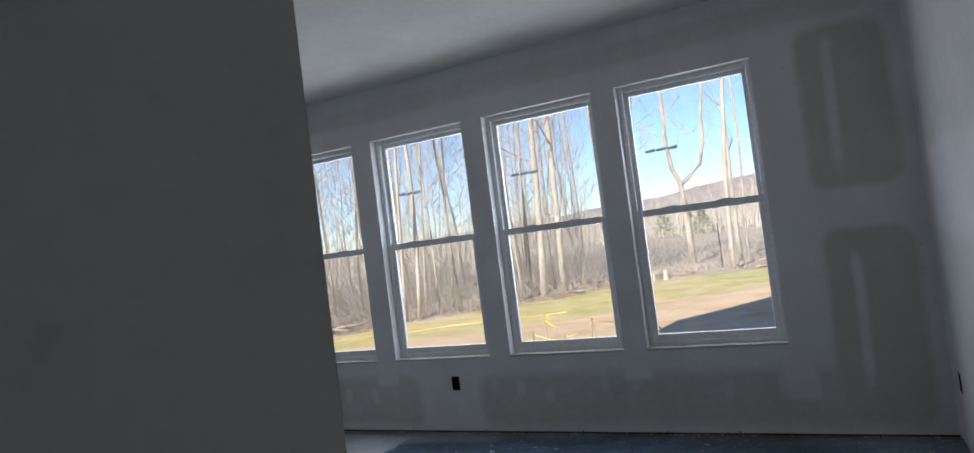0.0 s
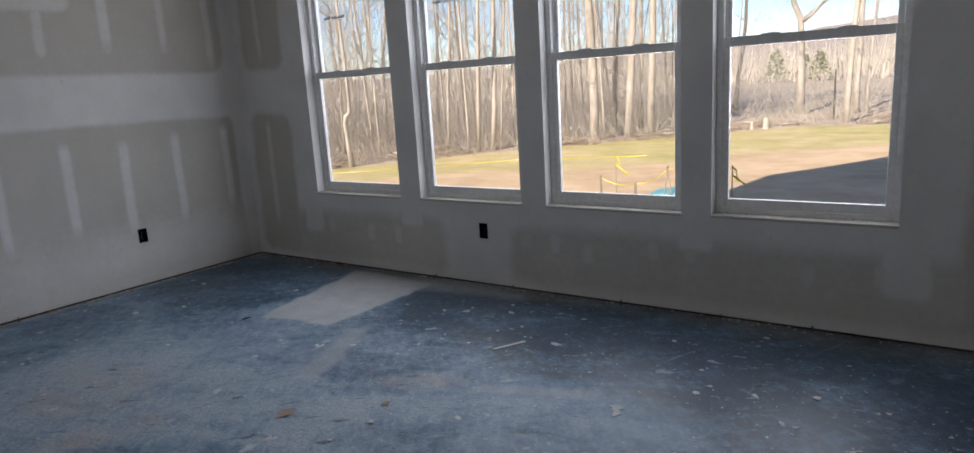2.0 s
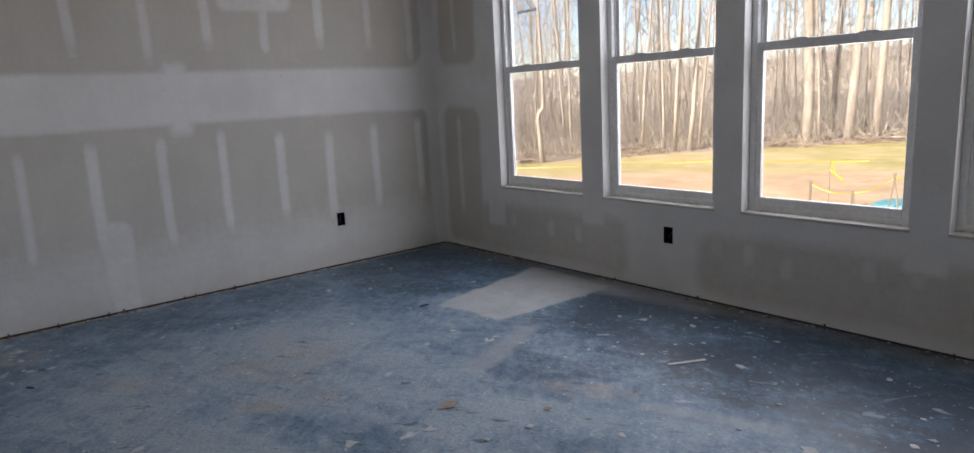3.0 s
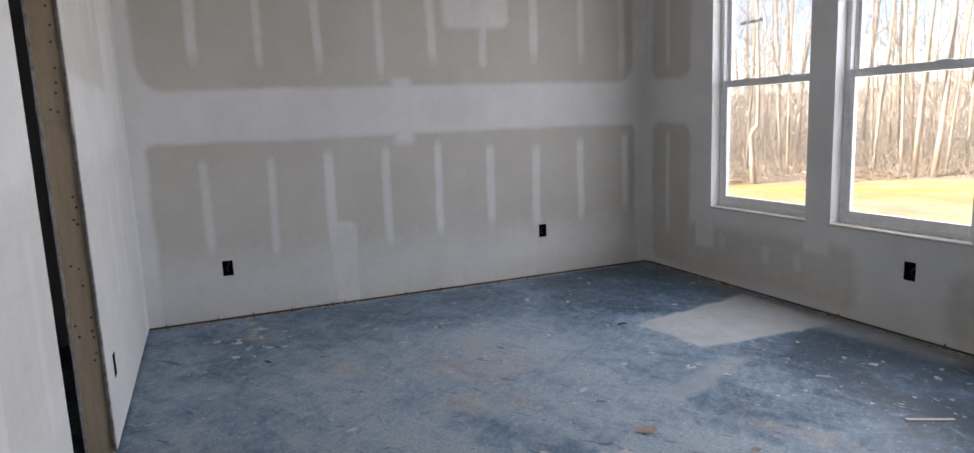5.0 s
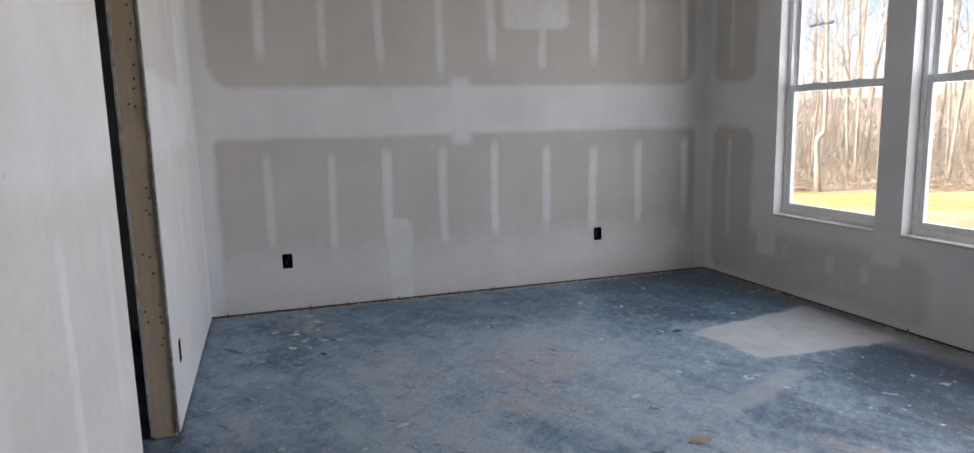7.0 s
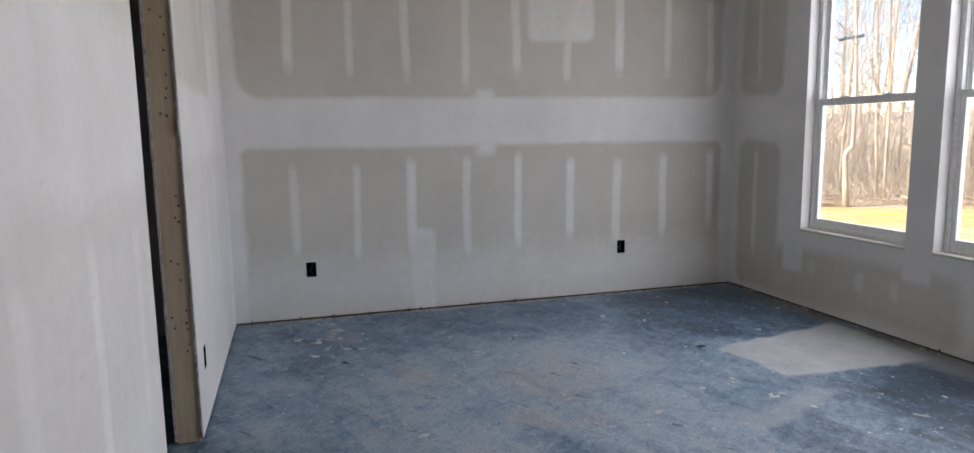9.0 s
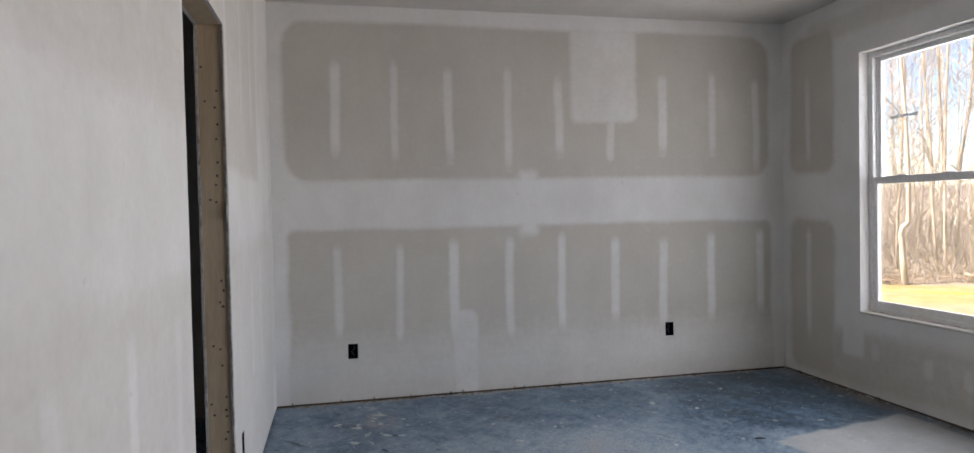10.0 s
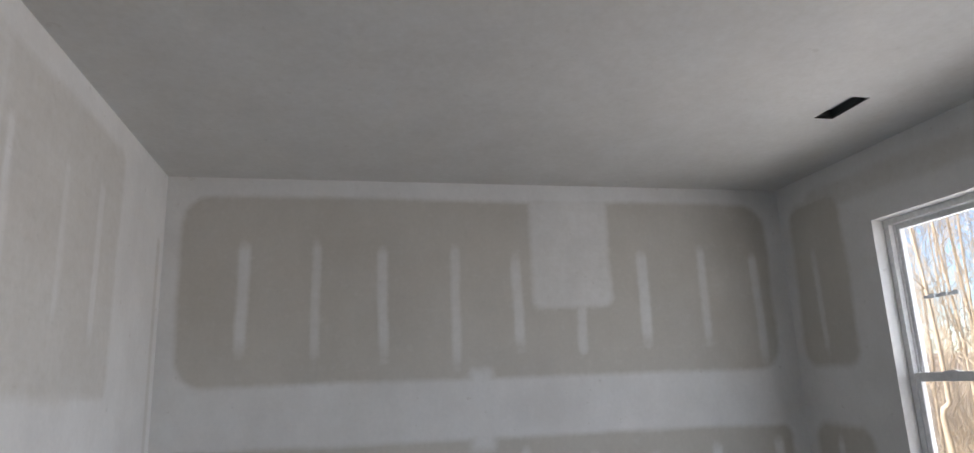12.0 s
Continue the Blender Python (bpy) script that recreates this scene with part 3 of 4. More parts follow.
# ---- rough doorway ----
def doorway():
    d = tagged(new("door_frame"), "rough pine doorway framing with nail marks", "door frame", kind="structure")
    x0, x1, top = DOOR
    y0, y1 = YS - 0.1013, YS - 0.0127
    for x in (x0 - 0.038, x1):
        part("trimmer_stud", box(x, x + 0.038, y0, y1, 0.0, top + 0.04, 0.003), STUD, d)
    part("header", box(x0, x1, y0, y1, top, top + 0.04, 0.002), STUD, d)
    rnd = random.Random(2)
    for k in range(26):
        z, y = rnd.uniform(0.1, 2.0), rnd.choice((0.25, 0.7)) * (y1 - y0) + y0 + rnd.uniform(-0.012, 0.012)
        bm = bmesh.new()
        bmesh.ops.create_cone(bm, cap_ends=True, segments=8, radius1=0.0055, radius2=0.004, depth=0.004, matrix=pose(x0 + 0.001, y, z, 0, 90, 0))
        part("nail_head", bm, STEEL, d)
    # torn board edges either side of the stud
    for y, w in ((YS, -0.0127), (YS - 0.114, 0.0127)):
        verts, faces, n = [], [], 60
        for i in range(n + 1):
            z = LOW + (top - LOW) * i / n
            e = 0.005 + 0.007 * rnd.random() + (0.012 if 1.30 < z < 1.34 and w < 0 else 0)
            verts += [(x0 - 0.001, y, z), (x0 + e, y + w * rnd.uniform(0.1, 0.3), z), (x0 + e * 0.8, y + w * 0.95, z), (x0 - 0.001, y + w, z)]
        for i in range(n):
            for k in range(3):
                faces.append((4 * i + k, 4 * i + k + 1, 4 * i + k + 5, 4 * i + k + 4))
        mesh_object("board_edge", verts, faces, GYPSUM, d)
        verts, faces = [], []
        for i in range(n + 1):
            z = LOW + (top - LOW) * i / n
            e = 0.002 + 0.005 * rnd.random()
            verts += [(x1 + 0.001, y, z), (x1 - e, y + w * 0.2, z), (x1 - e * 0.8, y + w * 0.95, z), (x1 + 0.001, y + w, z)]
        for i in range(n):
            for k in range(3):
                faces.append((4 * i + k, 4 * i + k + 1, 4 * i + k + 5, 4 * i + k + 4))
        mesh_object("board_edge", verts, faces, GYPSUM, d)


doorway()


# ---- windows ----
def window(n, x0, x1):
    w = tagged(new("window_%d" % n), "white vinyl double-hung window with a grey label on the upper pane", "window", kind="structure")
    f, ya, yb = 0.034, YN + 0.075, YN + 0.155
    bm = bmesh.new()
    for xa, xb, thin in ((x0, x0 + f, (x0, x0 + 0.008)), (x1 - f, x1, (x1 - 0.008, x1))):
        add_box(bm, xa, xb, ya, ya + 0.037, SILL, HEAD, 0.003)
        add_box(bm, xa, xb, ya + 0.037, yb, RAIL - 0.024, HEAD, 0.003)
        add_box(bm, *thin, ya + 0.037, yb, SILL, RAIL - 0.024)
    for b in ((x0 + f, x1 - f, ya, yb, HEAD - f, HEAD), (x0 + f, x1 - f, ya, yb, SILL, SILL + f)):
        add_box(bm, *b, 0.003)
    for xs in (x0 + f, x1 - f - 0.008):
        add_box(bm, xs, xs + 0.008, ya + 0.030, ya + 0.038, SILL + f, HEAD - f)
    part("window_frame", bm, VINYL, w)
    def sash(name, z0, z1, y, bottom, top):
        s, a, b = 0.034, x0 + f - 0.004, x1 - f + 0.004
        bm = bmesh.new()
        for q in ((a, a + s, y, y + 0.03, z0, z1), (b - s, b, y, y + 0.03, z0, z1), (a + s, b - s, y, y + 0.03, z0, z0 + bottom), (a + s, b - s, y, y + 0.03, z1 - top, z1)):
            add_box(bm, *q, 0.004)
        o = part(name, bm, VINYL, w)
        g = part("pane", box(a + s - 0.004, b - s + 0.004, y + 0.024, y + 0.028, z0 + bottom - 0.004, z1 - top + 0.004), GLASS, o)
        g.visible_shadow = False
        return o, a + s, y
    low, _, y = sash("lower_sash", SILL + f - 0.004, RAIL + 0.024, ya + 0.006, 0.05, 0.048)
    up, left, yu = sash("upper_sash", RAIL - 0.024, HEAD - f + 0.004, ya + 0.040, 0.048, 0.034)
    wide = x1 - x0
    for q in (0.30, 0.70):
        c = x0 + wide * q
        bm = box(c - 0.045, c + 0.045, y - 0.003, y + 0.026, RAIL + 0.024, RAIL + 0.029, 0.002)
        add_box(bm, c - 0.014, c + 0.03, y - 0.005, y + 0.008, RAIL + 0.026, RAIL + 0.031, 0.002)
        part("sash_lock", bm, VINYL, low)
    bm = bmesh.new()
    zs = 1.865
    for i in range(6):
        add_box(bm, left + 0.06 + i * 0.037, left + 0.06 + (i + 1) * 0.037 - (0.006 if i % 2 else 0), yu + 0.020, yu + 0.0235, zs, zs + (0.022 if i % 2 else 0.017))
    part("label", bm, STICKER, up)
    rnd = random.Random(n * 13)
    verts, faces = [], []
    for _ in range(34):
        q = Vector((x0 + 0.01 + (wide - 0.02) * rnd.random(), ya - 0.004 - 0.02 * rnd.random() ** 2, SILL + 0.004))
        e = rnd.uniform(0.002, 0.008)
        tube(verts, faces, [q, q + Vector((rnd.uniform(-e, e), rnd.uniform(-0.002, 0.002), e * 0.5))], [e * 0.6, e * 0.3], 5)
    mesh_object("sill_dirt", verts, faces, SCRAP, w)
    # dusty drywall stool edge under the frame
    bm = box(x0 - 0.004, x1 + 0.004, YN - 0.006, YN + 0.074, SILL - 0.012, SILL + 0.0035, 0.003)
    part("window_sill", bm, DRYWALL, w)


for i, (a, b) in enumerate(WINDOWS):
    window(i + 1, a, b)


# ---- electrical boxes and duct ----
def electrical_box(m, label):
    e = tagged(new("electrical_box"), label, "electrical box", group="outlet boxes in the walls")
    bm = bmesh.new()
    w, h, d, t = BW - 0.001, BH - 0.001, 0.06, 0.003
    for q in ((-w, w, 0.0, t, -h, h),):
        add_box(bm, q[0], q[1], d - t, d, q[4], q[5])
    for q in ((-w, -w + t, 0, d - t, -h, h), (w - t, w, 0, d - t, -h, h), (-w + t, w - t, 0, d - t, -h, -h + t), (-w + t, w - t, 0, d - t, h - t, h)):
        add_box(bm, *q)
    for z in (-h + 0.010, h - 0.010):
        add_box(bm, -0.006, 0.006, 0.002, 0.02, z - 0.006, z + 0.006)
    part("body", bm, BOX_BLUE, e)
    verts, faces = [], []
    tube(verts, faces, [(0.004, d - 0.004, 0.04), (0.012, 0.03, 0.02), (-0.008, 0.018, -0.008), (0.006, 0.02, -0.03)], [0.0045] * 4, 7)
    mesh_object("cable", verts, faces, WIRE, e, True)
    e.matrix_basis = m


for where, turn in (((XW + 0.001, *OUT_W), 90), ((XW + 0.001, *OUT_W2), 90), ((OUT_N[0], YN - 0.001, OUT_N[1]), 0), ((OUT_S[0], YS + 0.001, OUT_S[1]), 180), ((XE - 0.001, *OUT_E), -90)):
    electrical_box(pose(*where, 0, 0, turn), "open dark blue outlet box set into the wallboard")

duct = tagged(new("ceiling_vent"), "open rectangular ceiling duct hole without its grille", "vent")
bm = bmesh.new()
a, b, c, d = VENT
for q in ((a - 0.004, a, c, d, CEIL, CEIL + 0.25), (b, b + 0.004, c, d, CEIL, CEIL + 0.25), (a, b, c - 0.004, c, CEIL, CEIL + 0.25), (a, b, d, d + 0.004, CEIL, CEIL + 0.25)):
    add_box(bm, q[0], q[1], q[2], q[3], CEIL + 0.001, q[5] - 0.01)
add_box(bm, a - 0.004, b + 0.004, c - 0.004, d + 0.004, CEIL + 0.24, CEIL + 0.248)
part("boot", bm, DUCT, duct)


# ---- yard ----
def grass_edge(x):
    return np.interp(x, [-30, -14, -10, -7, -4.6, -4.1, -1.4, 6, 30], [0, 7, 9, 12.2, 13.8, 15.2, 17.1, 20, 26])


def wood_edge(x):
    return np.interp(x, [-40, -20, -14, -11.4, -10.5, -9, -8.5, -6.4, -5.5, -1.9, 6, 30], [-10, 4, 10, 12, 14, 15.4, 16.8, 19.2, 20.6, 22.2, 25, 32])


def ground_z(x, y):
    inwood = np.clip((y - wood_edge(x)) / 30, 0, 1)
    near = np.clip((y - 6) / 4, 0, 1)
    return GROUND + near * 0.04 * waver(x, y, 0.5) + inwood * 0.5


def yard():
    xs = np.unique(np.concatenate([np.linspace(-600, -40, 15), np.arange(-40, 25, 0.35), np.linspace(25, 600, 15)]))
    ys = np.unique(np.concatenate([np.linspace(-400, 4, 12), np.arange(4.86, 45, 0.35), np.linspace(45, 900, 18)]))
    gx, gy = np.meshgrid(xs, ys, indexing="ij")
    gz = ground_z(gx, gy)
    n = len(ys)
    verts = list(zip(gx.ravel().tolist(), gy.ravel().tolist(), gz.ravel().tolist()))
    faces = [(i * n + j, (i + 1) * n + j, (i + 1) * n + j + 1, i * n + j + 1) for i in range(len(xs) - 1) for j in range(n - 1)]
    ob = mesh_object("ground", verts, faces, YARD, None, True)
    g = np.clip((gy + 0.5 * waver(gx, gy, 1.2) - grass_edge(gx)) / 0.7, 0, 1) * (0.75 + 0.25 * waver(gx, gy, 0.8))
    w = np.clip((gy + 0.3 * waver(gx, gy, 2) - wood_edge(gx)) / 0.6, 0, 1)
    for k, v in (("grass", g), ("wood", w)):
        ob.data.attributes.new(k, "FLOAT", "POINT").data.foreach_set("value", np.clip(v, 0, 1).ravel().astype(np.float32))
    tagged(ob, "bare tan dirt yard with a band of new grass", "ground", kind="structure")


yard()


def bend(rnd, p, d, length, n, wob, rise=0.0):
    pts, q, v = [Vector(p)], Vector(p), Vector(d).normalized()
    for _ in range(n):
        v = (v + Vector((rnd.uniform(-wob, wob), rnd.uniform(-wob, wob), rnd.uniform(-wob, wob) * 0.5 + rise))).normalized()
        q = q + v * (length / n)
        pts.append(q.copy())
    return pts


def grow(rnd, verts, faces, p, d, length, r, level):
    pts = bend(rnd, p, d, length, 4 if level < 2 else 3, 0.32, 0.05)
    tube(verts, faces, pts, [r * (1 - 0.8 * i / (len(pts) - 1)) for i in range(len(pts))], 5 if level == 0 else 3)
    if level < 2:
        for k in range(4 if level == 0 else 4):
            t = rnd.uniform(0.3, 1.0)
            i = min(int(t * (len(pts) - 1)), len(pts) - 2)
            start = pts[i].lerp(pts[i + 1], t * (len(pts) - 1) - i)
            dd = (pts[i + 1] - pts[i]).normalized()
            side = Vector((rnd.uniform(-1, 1), rnd.uniform(-1, 1), rnd.uniform(-0.2, 0.7))).normalized()
            grow(rnd, verts, faces, start, dd * 0.7 + side * 0.8, length * rnd.uniform(0.35, 0.6), r * 0.40, level + 1)


def bare_tree(seed, height, radius, bark, label, trunk_points=None, limbs=13, low=0.35, lean=None):
    rnd = random.Random(seed)
    t = tagged(new("bare_tree"), label, "tree", group="bare trees at the edge of the wood")
    verts, faces = [], []
    if trunk_points:
        pts = [Vector(p) for p in trunk_points]
    else:
        lx, ly = lean or (rnd.uniform(-0.06, 0.06), rnd.uniform(-0.06, 0.06))
        pts = bend(rnd, (0, 0, -0.15), (lx, ly, 1), height, 16, 0.05 if lean else 0.085, 0.05)
    n = len(pts) - 1
    rad = [radius * (1.25 if i == 0 else 1.0) * (1 - 0.82 * (i / n) ** 1.2) for i in range(n + 1)]
    tube(verts, faces, pts, rad, 9)
    mesh_object("trunk", verts, faces, bark, t, True)
    verts, faces = [], []
    for k in range(limbs):
        f = low + (1 - low) * (k + rnd.random()) / limbs
        i = min(int(f * n), n - 1)
        start = pts[i].lerp(pts[i + 1], f * n - i)
        a = rnd.uniform(0, 6.28)
        up = rnd.uniform(0.35, 1.0)
        grow(rnd, verts, faces, start, (math.cos(a), math.sin(a), up), height * rnd.uniform(0.12, 0.26) * (1.2 - 0.6 * f), rad[i] * 0.32, 0)
    mesh_object("crown", verts, faces, TWIG if bark is BARK_DARK else bark, t)
    return t


def put_tree(t, x, y, rz=0.0, s=1.0):
    m = pose(x, y, float(ground_z(np.array(x), np.array(y))), 0, 0, rz)
    t.matrix_basis = m
    t.scale = (s, s, s)


# trees that stand out at the edge
SPECIAL = [(-10.85, 15.0, 0.036, 0.0), (-10.3, 15.15, 0.036, 0.01), (-10.07, 15.25, 0.045, 0.02), (-9.9, 15.6, 0.058, 0.05), (-10.1, 16.3, 0.032, 0.04), (-9.8, 16.55, 0.03, 0.0), (-11.6, 15.9, 0.028, -0.02),
           (-8.4, 18.5, 0.125, 0.0), (-8.2, 18.7, 0.036, 0.05), (-8.4, 19.9, 0.042, 0.06), (-7.85, 19.6, 0.115, 0.06), (-8.0, 21.0, 0.055, 0.07), (-7.3, 19.9, 0.10, 0.07), (-9.6, 19.1, 0.04, 0.0), (-9.25, 20.2, 0.05, -0.02),
           (-2.67, 23.0, 0.08, 0.0), (-2.84, 26.6, 0.09, 0.01), (-2.5, 26.3, 0.05, 0.0), (-12.9, 14.6, 0.035, 0.0), (-14.0, 17.2, 0.045, 0.02), (-6.2, 21.5, 0.06, 0.03), (-12.2, 13.9, 0.028, 0.0)]
for i, (x, y, r, lean) in enumerate(SPECIAL):
    put_tree(bare_tree(20 + i, 15 + (i * 7) % 5, r, BARK_PALE, "pale slender bare tree at the grass edge", limbs=12 if r > 0.08 else 9, low=0.22, lean=(lean, 0.0)), x, y, 0)
crooked = bare_tree(50, 14, 0.06, BARK_PALE, "slender tree with a kinked lower trunk",
                    [(0, 0, -0.1), (-0.04, 0, 0.5), (-0.07, 0, 1.0), (-0.05, 0, 1.14), (0.05, 0, 1.24), (0.06, 0, 1.5), (0.05, 0, 2.4), (0, 0, 3.6), (-0.1, 0.1, 5), (-0.2, 0.1, 7), (-0.25, 0, 9.5), (-0.2, 0, 12)], 9, 0.5)
put_tree(crooked, -11.52, 12.2, 45)
fork = bare_tree(51, 13, 0.13, BARK_PALE, "tall forked bare tree standing alone",
                 [(0, 0, -0.1), (0.02, 0, 1.2), (-0.02, 0, 2.4), (-0.05, 0, 3.1), (-0.30, 0, 3.7), (-0.42, 0, 4.8), (-0.36, 0, 6.3), (-0.5, 0, 8), (-0.8, 0, 10.5), (-0.9, 0, 13)], 9, 0.55)
verts, faces = [], []
tube(verts, faces, [(-0.04, 0, 3.05), (0.3, 0, 3.30), (0.72, 0, 3.70), (0.95, 0, 4.5), (1.0, 0, 5.5), (1.25, 0, 7.2), (1.5, 0, 9.5)], [0.085, 0.08, 0.072, 0.065, 0.055, 0.04, 0.015], 9)
mesh_object("limb", verts, faces, BARK_PALE, fork, True)
put_tree(fork, -4.55, 26.6, 0)
put_tree(bare_tree(52, 11, 0.08, BARK_DARK, "dark thin bare tree behind the forked one", limbs=12, low=0.3), -7.39, 29.2)

KINDS = [bare_tree(70 + i, 12 + 1.0 * i, 0.024 + 0.008 * (i % 4), BARK_DARK if i % 3 else BARK_PALE, "leafless woodland tree with grey-brown bark", limbs=20, low=0.10) for i in range(7)]
rnd = random.Random(31)
placed = []
while len(placed) < 120:
    x = rnd.uniform(-34, 3)
    back = rnd.random() ** 1.3 * 24 + 0.6
    y = float(wood_edge(x)) + back
    if x > -0.31 * y and rnd.random() < 0.96:
        continue
    if any((x - p) ** 2 + (y - q) ** 2 < 0.35 for p, q in placed):
        continue
    placed.append((x, y))
for i, (x, y) in enumerate(placed):
    k, s = KINDS[i % 7], rnd.uniform(0.75, 1.15)
    t = k if i < 7 else copy_thing(k, pose(0, 0, 0))
    put_tree(t, x, y, rnd.uniform(0, 360), s)


def sticks(name, count, seed, place_fn, length, radius, lean, label, mat=TWIG, high=(0, 0)):
    """Many bare stems too far or too many to count."""
    r, verts, faces = random.Random(seed), [], []
    for _ in range(count):
        x, y = place_fn(r)
        z = float(ground_z(np.array(x), np.array(y))) + r.uniform(*high)
        l, w = r.uniform(*length), r.uniform(*radius)
        d = Vector((r.uniform(-lean, lean), r.uniform(-lean, lean), 1)).normalized()
        p = Vector((x, y, z))
        mid = p + d * l * 0.5 + Vector((r.uniform(-1, 1), r.uniform(-1, 1), 0)) * l * 0.04
        tube(verts, faces, [p, mid, p + d * l], [w, w * 0.7, w * 0.2], 3)
    return tagged(mesh_object(name, verts, faces, mat), label, "woodland", kind="stuff")


def deep(r):
    while True:
        x = r.uniform(-60, 0)
        y = float(wood_edge(x)) + r.uniform(6, 45)
        if x < -0.32 * y or r.random() < 0.04:
            return x, y


def edge(r):
    while True:
        x = r.uniform(-30, 4)
        y = float(wood_edge(x)) + abs(r.gauss(0, 6)) + 0.3
        if x < -0.31 * y or r.random() < 0.25:
            return x, y


sticks("far_trees", 600, 5, deep, (6, 13), (0.014, 0.032), 0.12, "dense leafless trees deep in the wood")
sticks("far_branches", 4500, 6, deep, (1.5, 6), (0.004, 0.012), 1.1, "tangle of bare branches deep in the wood")
sticks("twig_haze", 20000, 8, edge, (0.5, 2.4), (0.003, 0.007), 1.4, "fine bare twigs hanging between the trunks", high=(1.0, 8.5))
sticks("undergrowth", 9000, 7, edge, (0.4, 2.2), (0.003, 0.008), 1.0, "brown tangled undergrowth along the wood")


def brush_pile(x, y, rx, ry, h, count, seed):
    r = random.Random(seed)
    b = tagged(new("brush_pile"), "heap of cut branches and logs at the wood's edge", "brush pile", group="brush piles along the clearing")
    verts, faces = [], []
    for _ in range(count):
        u, a = r.random() ** 0.6, r.uniform(0, 6.28)
        c = Vector((math.cos(a) * u * rx, math.sin(a) * u * ry, h * (1 - u) * r.random() + 0.03))
        d = Vector((r.uniform(-1, 1), r.uniform(-0.6, 0.6), r.uniform(-0.2, 0.25))).normalized() * r.uniform(0.15, 0.5)
        w = r.uniform(0.004, 0.009)
        tube(verts, faces, [c - d, c + Vector((0, 0, r.uniform(-0.05, 0.08))), c + d], [w, w, w * 0.5], 4)
    mesh_object("branches", verts, faces, BRUSH, b)
    for k in range(2):
        verts, faces = [], []
        c = Vector((r.uniform(-rx, rx) * 0.6, r.uniform(-ry, ry) * 0.6, 0.08 + 0.1 * r.random()))
        d = Vector((r.uniform(-1, 1), r.uniform(-0.5, 0.5), r.uniform(-0.1, 0.1))).normalized() * r.uniform(0.2, 0.45)
        tube(verts, faces, [c - d, c, c + d], [0.03, 0.034, 0.028], 9)
        mesh_object("log", verts, faces, BARK_DARK, b, True)
    b.matrix_basis = pose(x, y, float(ground_z(np.array(x), np.array(y))) - 0.03, 0, 0, r.uniform(-30, 30) + 45)


for k, (x, y, rx, ry, h) in enumerate([(-13.2, 12.3, 1.8, 0.7, 0.6), (-10.9, 14.2, 1.2, 0.6, 0.6), (-8.9, 17.2, 1.4, 0.5, 0.45), (-7.2, 18.9, 1.3, 0.5, 0.4), (-6.0, 20.6, 1.4, 0.5, 0.4), (-4.8, 22.0, 1.5, 0.5, 0.35), (-1.4, 23.3, 1.2, 0.6, 0.6), (-12.4, 11.9, 1.0, 0.5, 0.4)]):
    brush_pile(x, y, rx, ry, h * 0.6, 120, 40 + k)


def stump(x, y, r, h):
    verts, faces = [], []
    tube(verts, faces, [(0, 0, -0.05), (0, 0, 0.06), (0.01, 0, h)], [r * 1.4, r, r * 0.9], 12)
    ob = mesh_object("tree_stump", verts, faces, BARK_PALE)
    ob.matrix_basis = pose(x, y, float(ground_z(np.array(x), np.array(y))))
    tagged(ob, "pale sawn tree stump at the grass edge", "tree stump", group="stumps")


stump(-4.5, 21.4, 0.08, 0.30)
stump(-4.85, 21.3, 0.05, 0.2)


def hill():
    xs, verts, faces = np.linspace(-420, 420, 161), [], []
    rnd = random.Random(8)
    rows = 14
    for i, x in enumerate(xs):
        top = 11 + 3 * math.exp(-((x - 60) / 130) ** 2) + 2 * math.sin(x / 90 + 1) + 4 * math.exp(-((x - 5) / 45) ** 2)
        for j in range(rows):
            f = j / (rows - 1)
            jag = rnd.uniform(-0.9, 0.9) * f
            verts.append((x + rnd.uniform(-1, 1), 130 + 160 * f + rnd.uniform(-4, 4), GROUND - 1 + top * math.sin(f * 1.57) + jag))
    for i in range(len(xs) - 1):
        for j in range(rows - 1):
            faces.append((i * rows + j, (i + 1) * rows + j, (i + 1) * rows + j + 1, i * rows + j + 1))
    tagged(mesh_object("backdrop", verts, faces, HILL), "distant brown wooded hillside", "hill", kind="structure")


hill()


def far_brush(r):
    x = r.uniform(-60, 25)
    return x, r.uniform(60, 125)


sticks("hillside_trees", 3500, 15, far_brush, (1.5, 4.5), (0.03, 0.09), 0.25, "pale brown leafless trees across the far slope")


def evergreen(x, y, h, seed):
    r = random.Random(seed)
    t = tagged(new("evergreen_shrub"), "small dull green evergreen among bare trees", "shrub", group="evergreens")
    verts, faces = [], []
    tube(verts, faces, [(0, 0, -0.1), (0, 0, h)], [0.05, 0.01], 6)
    mesh_object("trunk", verts, faces, BARK_DARK, t)
    verts, faces = [], []
    for _ in range(420):
        z = r.uniform(0.08, 1) * h
        a, rad = r.uniform(0, 6.28), (h - z) * 0.5 * r.uniform(0.2, 1.0) + 0.15
        p = Vector((math.cos(a) * rad, math.sin(a) * rad, z))
        s = 0.16
        b = len(verts)
        for _ in range(3):
            verts.append(tuple(p + Vector((r.uniform(-s, s), r.uniform(-s, s), r.uniform(-s, s)))))
        faces.append((b, b + 1, b + 2))
    mesh_object("crown", verts, faces, PINE, t)
    t.matrix_basis = pose(x, y, float(ground_z(np.array(x), np.array(y))))


